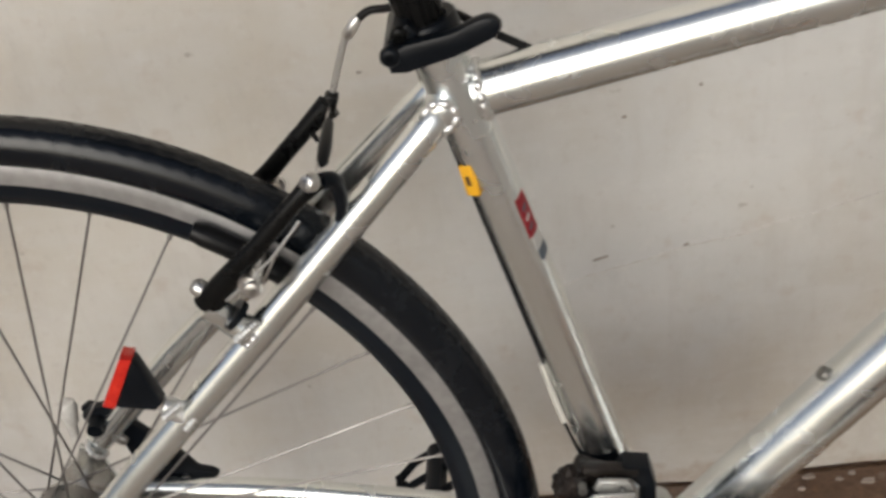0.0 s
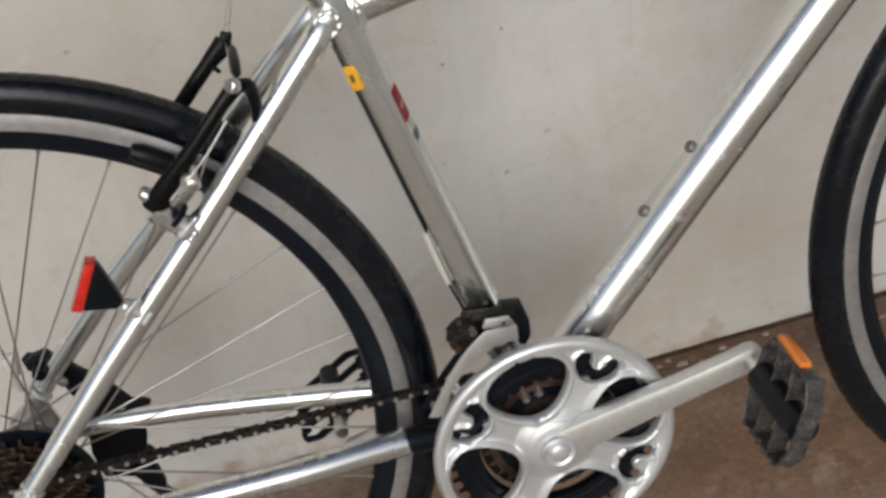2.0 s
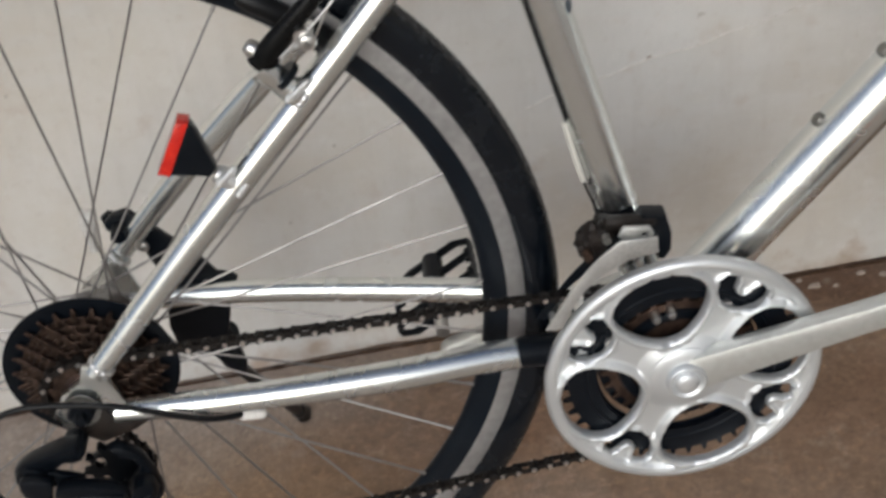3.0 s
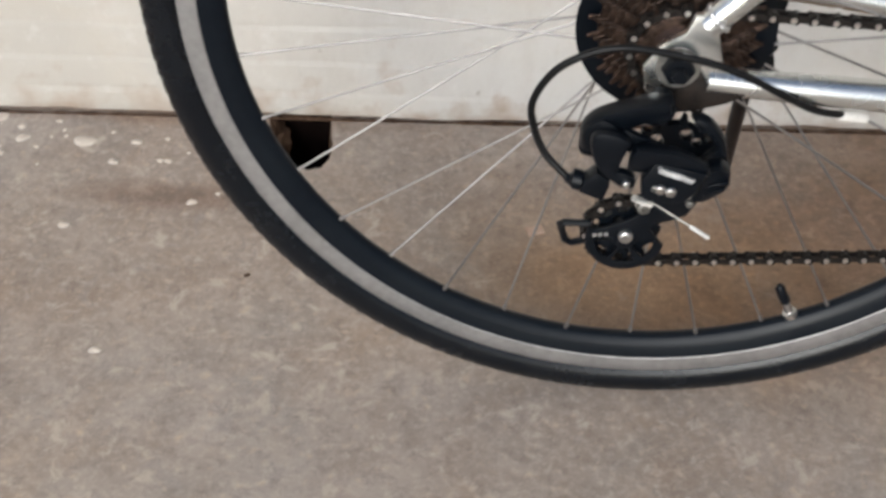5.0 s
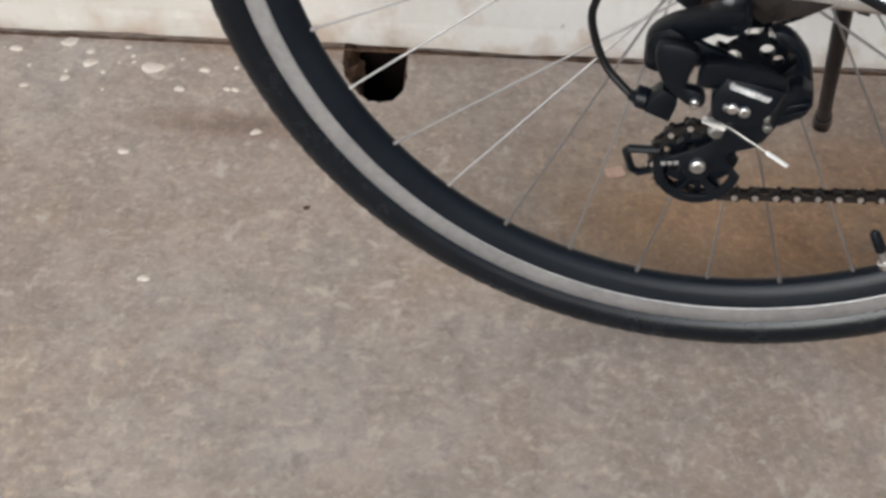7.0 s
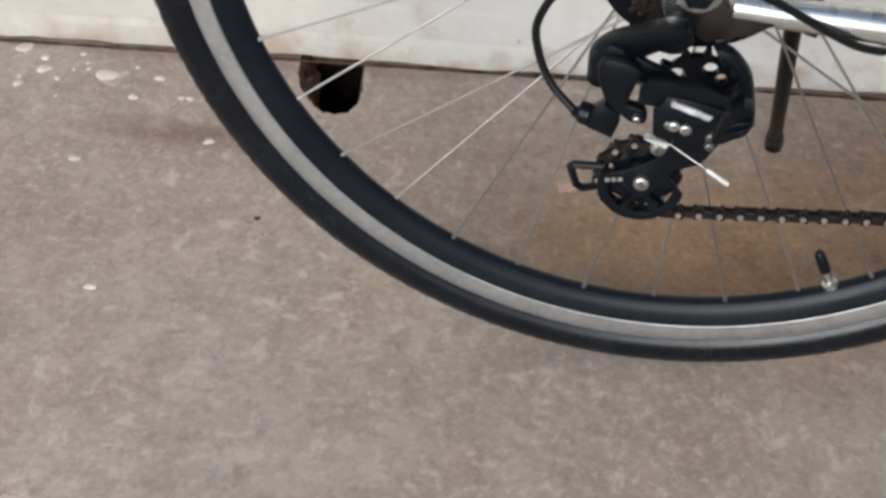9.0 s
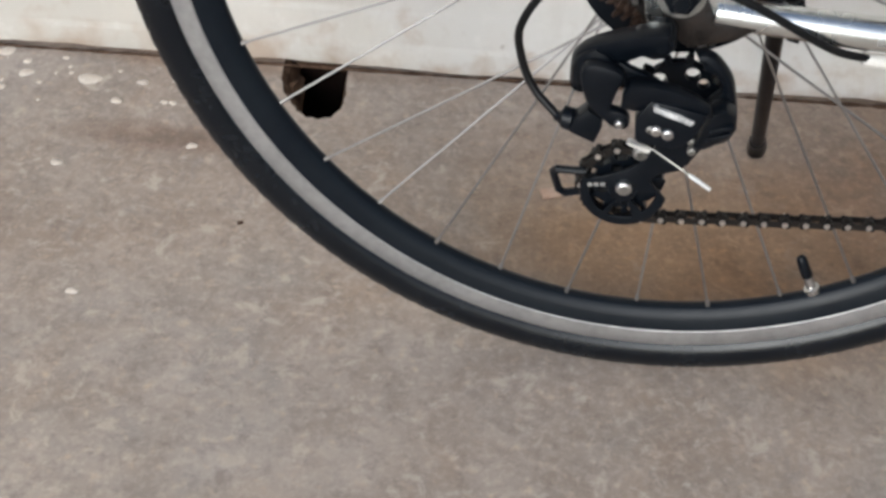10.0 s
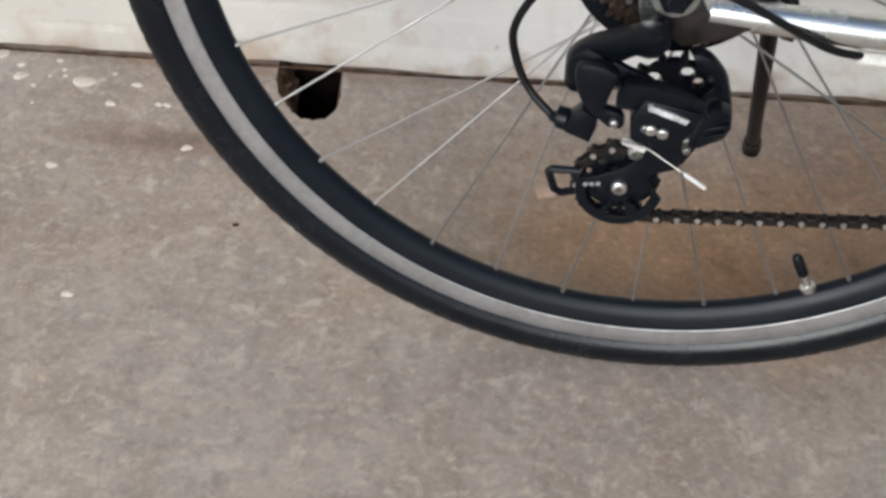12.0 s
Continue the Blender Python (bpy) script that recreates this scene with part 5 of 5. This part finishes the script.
part("shift_housing", tube(smooth_path([(0.1090, -0.0640, -0.0345), (0.0900, -0.0730, -0.0270), (0.0718, -0.0800, -0.0160), (0.0298, -0.0850, 0.0063), (-0.0090, -0.0850, 0.0153), (-0.0414, -0.0850, 0.0165), (-0.0700, -0.0840, 0.0020), (-0.0845, -0.0810, -0.0240), (-0.0830, -0.0800, -0.0450), (-0.0745, -0.0830, -0.0630), (-0.0600, -0.0900, -0.0750)], 6), 0.0024, 10), RUBBER, bike, "black gear cable housing")
part("housing_stop", tube([(0.1040, -0.0640, -0.0350), (0.1060, -0.0640, -0.0352), (0.1210, -0.0640, -0.0358), (0.1230, -0.0640, -0.0359)], [0.0030, 0.0042, 0.0042, 0.0030], 14), WHITE_PLASTIC, bike)

# front derailleur
fd = group_part("front_derailleur", bike, "grimy front derailleur")
part("clamp_band", tube([(0.3965, 0, 0.0490), (0.3960, 0, 0.0510), (0.3935, 0, 0.0610), (0.3930, 0, 0.0630)], [0.0150, 0.0162, 0.0162, 0.0150], 28), BLACK, fd)
part("bracket", plate([(0.4010, 0.0600), (0.4070, 0.0690), (0.4235, 0.0660), (0.4275, 0.0500), (0.4270, 0.0360), (0.4215, 0.0280), (0.4160, 0.0300), (0.4170, 0.0480), (0.4110, 0.0560)], -0.0360, -0.0200, bevel=0.0022), BLACK, fd)
fb = box((0.3830, -0.020, 0.0500), (0.022, 0.016, 0.022), 0.004, (0, 20, 0))
box((0.3980, -0.032, 0.0640), (0.038, 0.010, 0.008), 0.003, (0, 6, 0), fb)
part("linkage", fb, GRIME, fd)
lk = bmesh.new()
bmesh.ops.create_icosphere(lk, subdivisions=4, radius=1.0)
for v in lk.verts:
    lumpy = 1 + 0.34 * noise.noise(v.co * 2.2) + 0.16 * noise.noise(v.co * 5.5) + 0.08 * noise.noise(v.co * 12)
    v.co = V(0.3725 + 0.0125 * lumpy * v.co.x, -0.030 + 0.012 * lumpy * v.co.y, 0.0490 + 0.0150 * lumpy * v.co.z)
part("linkage", lk, GRIME, fd, "greasy rusty linkage block")
part("link_plate", plate([(0.3860, 0.0650), (0.3890, 0.0720), (0.4080, 0.0700), (0.4110, 0.0640), (0.4080, 0.0560), (0.3930, 0.0560)], -0.0520, -0.0480, [circle(0.4040, 0.0640, 0.0022, 10)], bevel=0.0008), GREY, fd)
part("pivot", rod((0.3650, -0.047, 0.0470), (0.3650, -0.040, 0.0470), 0.0034, 12), RUST, fd)
part("pivot", rod((0.3790, -0.047, 0.0590), (0.3790, -0.040, 0.0590), 0.0030, 12), DULL, fd)


def cage_band(y0, y1, grow):
    outer = [polar(0.1190 + grow * max(0.0, (140 - a) / 31) ** 1.3, radians(a)) for a in range(151, 106, -4)]
    inner = [polar(0.1120 + 0.0028 * math.sin(math.pi * (a - 99) / 52), radians(a)) for a in range(102, 152, 4)]
    return plate(outer + [polar(0.1258 + 0.3 * (grow - 0.0150), radians(99))] + inner, y0, y1, bevel=0.0006)


blade = smooth_path([(x, 0, z) for x, z in ((0.3300, -0.0030), (0.3410, 0.0150), (0.3540, 0.0350), (0.3700, 0.0535), (0.3860, 0.0660))], 3)
back_edge = [(0.4120, 0.0655), (0.4125, 0.0520)] + [(p.x, p.z) for p in smooth_path([(x, 0, z) for x, z in ((0.3930, 0.0500), (0.3740, 0.0395), (0.3600, 0.0275), (0.3500, 0.0130), (0.3420, -0.0040))], 3)]
part("cage_plate", plate([(p.x, p.z) for p in blade] + back_edge, -0.0585, -0.0562, bevel=0.0008), GREY, fd, "dull grey outer cage plate")
part("cage_plate", cage_band(-0.0400, -0.0385, 0.0100), BLACK, fd)
part("cage_bridge", tube([(0.3370, -0.0572, -0.0030), (0.3370, -0.0392, -0.0030)], 0.0022, 8), GREY, fd)
# Black sleeve stands in for a dark reflection on the chainstay.
part("chainstay_reflection", tube(smooth_path([(0.304, -0.0450, -0.0300), (0.318, -0.0430, -0.0320), (0.345, -0.0385, -0.0375), (0.362, -0.0360, -0.0420)], 4), [0.0112, 0.0119, 0.0119, 0.0110], 22), BLACK, bike, "dark sleeve standing in for a reflection on the chainstay")

# kickstand on the far side
ks = group_part("kickstand", bike, "black steel kickstand")
part("bracket", plate([(0.0134, 0.0547), (0.0210, 0.0620), (0.0331, 0.0646), (0.0444, 0.0513), (0.0605, 0.0332), (0.0786, 0.0117), (0.0891, -0.0050), (0.1000, -0.0085), (0.1040, -0.0120), (0.1000, -0.0180), (0.0940, -0.0300), (0.0922, -0.0448), (0.0870, -0.0640), (0.0926, -0.0831), (0.0955, -0.1000), (0.0930, -0.1100), (0.0845, -0.1080), (0.0700, -0.0860), (0.0451, -0.0783), (0.0411, -0.0512), (0.0440, -0.0285), (0.0480, 0.0000), (0.0410, 0.0162), (0.0377, 0.0300), (0.0290, 0.0370), (0.0200, 0.0380)], 0.0720, 0.0800, bevel=0.0018), BLACK, ks)
part("clamp_plate", plate([(0.0100, 0.0545), (0.0160, 0.0590), (0.0380, 0.0520), (0.0500, 0.0430), (0.0480, 0.0290), (0.0300, 0.0340), (0.0120, 0.0430)], 0.0820, 0.0880, bevel=0.0015), BLACK, ks)
part("clamp", tube([(0.0250, 0.0600, 0.0500), (0.0250, 0.0860, 0.0520)], 0.0060, 16), BLACK, ks)
part("clamp_bolt", bolt((0.0390, 0.0725, 0.0310), (0, -1, 0), 0.0045, 0.004), STEEL, ks)
part("clamp_bolt", bolt((0.0790, 0.0715, -0.0120), (0, -1, 0), 0.0035, 0.004), STEEL, ks)
KICK = V(0, 0, -R0) + bike.matrix_world.inverted() @ V(0.105, 0.224, 0.008)
part("leg", tube([(0.0790, 0.0790, -0.0700), (0.0785, 0.0830, -0.0850), (0.0785, 0.0880, -0.1050), KICK * 0.93 + V(0.0785, 0.0880, -0.1050) * 0.07], [0.0150, 0.0085, 0.0064, 0.0058], 16), BLACK, ks)
part("foot", tube([KICK * 0.91 + V(0.0785, 0.0880, -0.1050) * 0.09, KICK + V(0, 0, 0.004), KICK + V(0, 0.001, -0.004)], [0.0070, 0.0084, 0.0072], 16), RUBBER, ks)

# drops of paint and chips on the ground
drops = bmesh.new()
rng = random.Random(4)


def drop(x, y, r):
    n, w1, w2 = 18, rng.uniform(0, 6.3), rng.uniform(0, 6.3)
    lobes = [1 + 0.13 * math.sin(2 * math.pi * 2 * k / n + w1) + 0.09 * math.sin(2 * math.pi * 3 * k / n + w2) + 0.05 * rng.uniform(-1, 1) for k in range(n)]
    ring0 = [(x + r * lobes[k] * math.cos(2 * math.pi * k / n), y + r * 0.85 * lobes[k] * math.sin(2 * math.pi * k / n)) for k in range(n)]
    a = [drops.verts.new((px_, py_, -0.0005)) for px_, py_ in ring0]
    b = [drops.verts.new((x + (px_ - x) * 0.8, y + (py_ - y) * 0.8, 0.0006)) for px_, py_ in ring0]
    for k in range(n):
        drops.faces.new((a[k], a[(k + 1) % n], b[(k + 1) % n], b[k]))
    drops.faces.new(b)


for x, y, r in ((-0.501, 0.247, 0.0105), (-0.451, 0.249, 0.0050), (-0.467, 0.219, 0.0050), (-0.415, 0.223, 0.0035), (-0.382, 0.167, 0.0048), (-0.491, 0.129, 0.0050), (-0.427, -0.017, 0.0048), (-0.592, 0.278, 0.0085), (-0.562, 0.248, 0.0070), (-0.578, 0.223, 0.0050), (-0.612, 0.209, 0.0045), (-0.423, 0.223, 0.0034), (-0.640, 0.262, 0.0060)):
    drop(x, y, r * 1.08)
for x, y, r in ((-0.567, 0.265, 0.0050), (-0.533, 0.275, 0.0035), (-0.422, 0.255, 0.0030), (-0.545, 0.235, 0.0028), (-0.476, 0.262, 0.0024), (-0.360, 0.180, 0.0026), (-0.398, 0.236, 0.0020)):
    drop(x, y, r)
for _ in range(12):
    drop(rng.uniform(-0.72, -0.52), rng.uniform(0.20, 0.275), rng.choice((0.0010, 0.0016, 0.0026)))
tagged(new("paint_drops", mesh_of("paint_drops", drops, SPLASH, 60)), "dried pale paint drops spattered on the concrete", "paint drops", kind="stuff")
flakes = bmesh.new()
for x, y, r in ((0.611, 0.316, 0.008), (0.654, 0.316, 0.004), (0.668, 0.304, 0.008), (0.690, 0.300, 0.004), (0.722, 0.313, 0.006), (0.600, 0.300, 0.004), (0.640, 0.309, 0.004), (0.745, 0.306, 0.006), (0.575, 0.312, 0.005), (0.560, 0.296, 0.004), (0.780, 0.318, 0.005)):
    n = 9
    edge_ = [(x + r * rng.uniform(0.65, 1.15) * math.cos(2 * math.pi * k / n), y + 0.55 * r * rng.uniform(0.65, 1.15) * math.sin(2 * math.pi * k / n)) for k in range(n)]
    low_ = [flakes.verts.new((a, b, 0.0)) for a, b in edge_]
    high_ = [flakes.verts.new((x + (a - x) * 0.9, y + (b - y) * 0.9, 0.0016 + rng.uniform(0, 0.0012))) for a, b in edge_]
    for k in range(n):
        flakes.faces.new((low_[k], low_[(k + 1) % n], high_[(k + 1) % n], high_[k]))
    flakes.faces.new(high_)
tagged(new("plaster_flakes", mesh_of("plaster_flakes", flakes, FLAKE, 0)), "pale flakes of fallen plaster along the foot of the wall", "plaster flakes", kind="stuff")
speck = tagged(new("grit", mesh_of("grit", box((0, 0, 0.0006), (0.005, 0.003, 0.0014), 0.0005, (0, 0, 25)), RUBBLE)), "small dark bit of grit lying on the concrete", "grit")
speck.location = (-0.316, 0.077, 0.0)
chip = tagged(new("brick_chip", mesh_of("brick_chip", box((0, 0, 0.0015), (0.016, 0.011, 0.004), 0.0015, (0, 0, 20)), BRICKBIT)), "small orange brick chip lying on the concrete", "chip")
chip.location = (-0.067, 0.149, 0.0)

# hairline crack and chips of the wall
crack = bmesh.new()
wx = lambda x: x / math.cos(radians(WALL_TURN))
cpts = [(0.370, 0.279), (0.415, 0.294), (0.455, 0.302), (0.492, 0.312), (0.535, 0.318), (0.584, 0.329), (0.620, 0.337), (0.670, 0.350)]
tube([(wx(p.x), -0.0006 + noise.noise((p.x * 3, 0.3, p.y * 3)) * 0.0025, p.y + rng.uniform(-0.0012, 0.0012)) for p in smooth_path([(x, z, 0) for x, z in cpts], 5)], 0.0009, 6, crack)
part("wall_crack", crack, HAIRLINE, wall)
for x, z, w in ((0.492, 0.314, 0.005), (0.415, 0.309, 0.014), (0.231, 0.527, 0.004), (0.507, 0.478, 0.003), (0.443, 0.455, 0.004), (0.612, 0.520, 0.003)):
    part("wall_chip", box((wx(x), noise.noise((x * 3, 0.3, z * 3)) * 0.0025, z), (w, 0.0016, 0.0026), 0.0006, (0, -15, 0)), CHIPPED, wall)
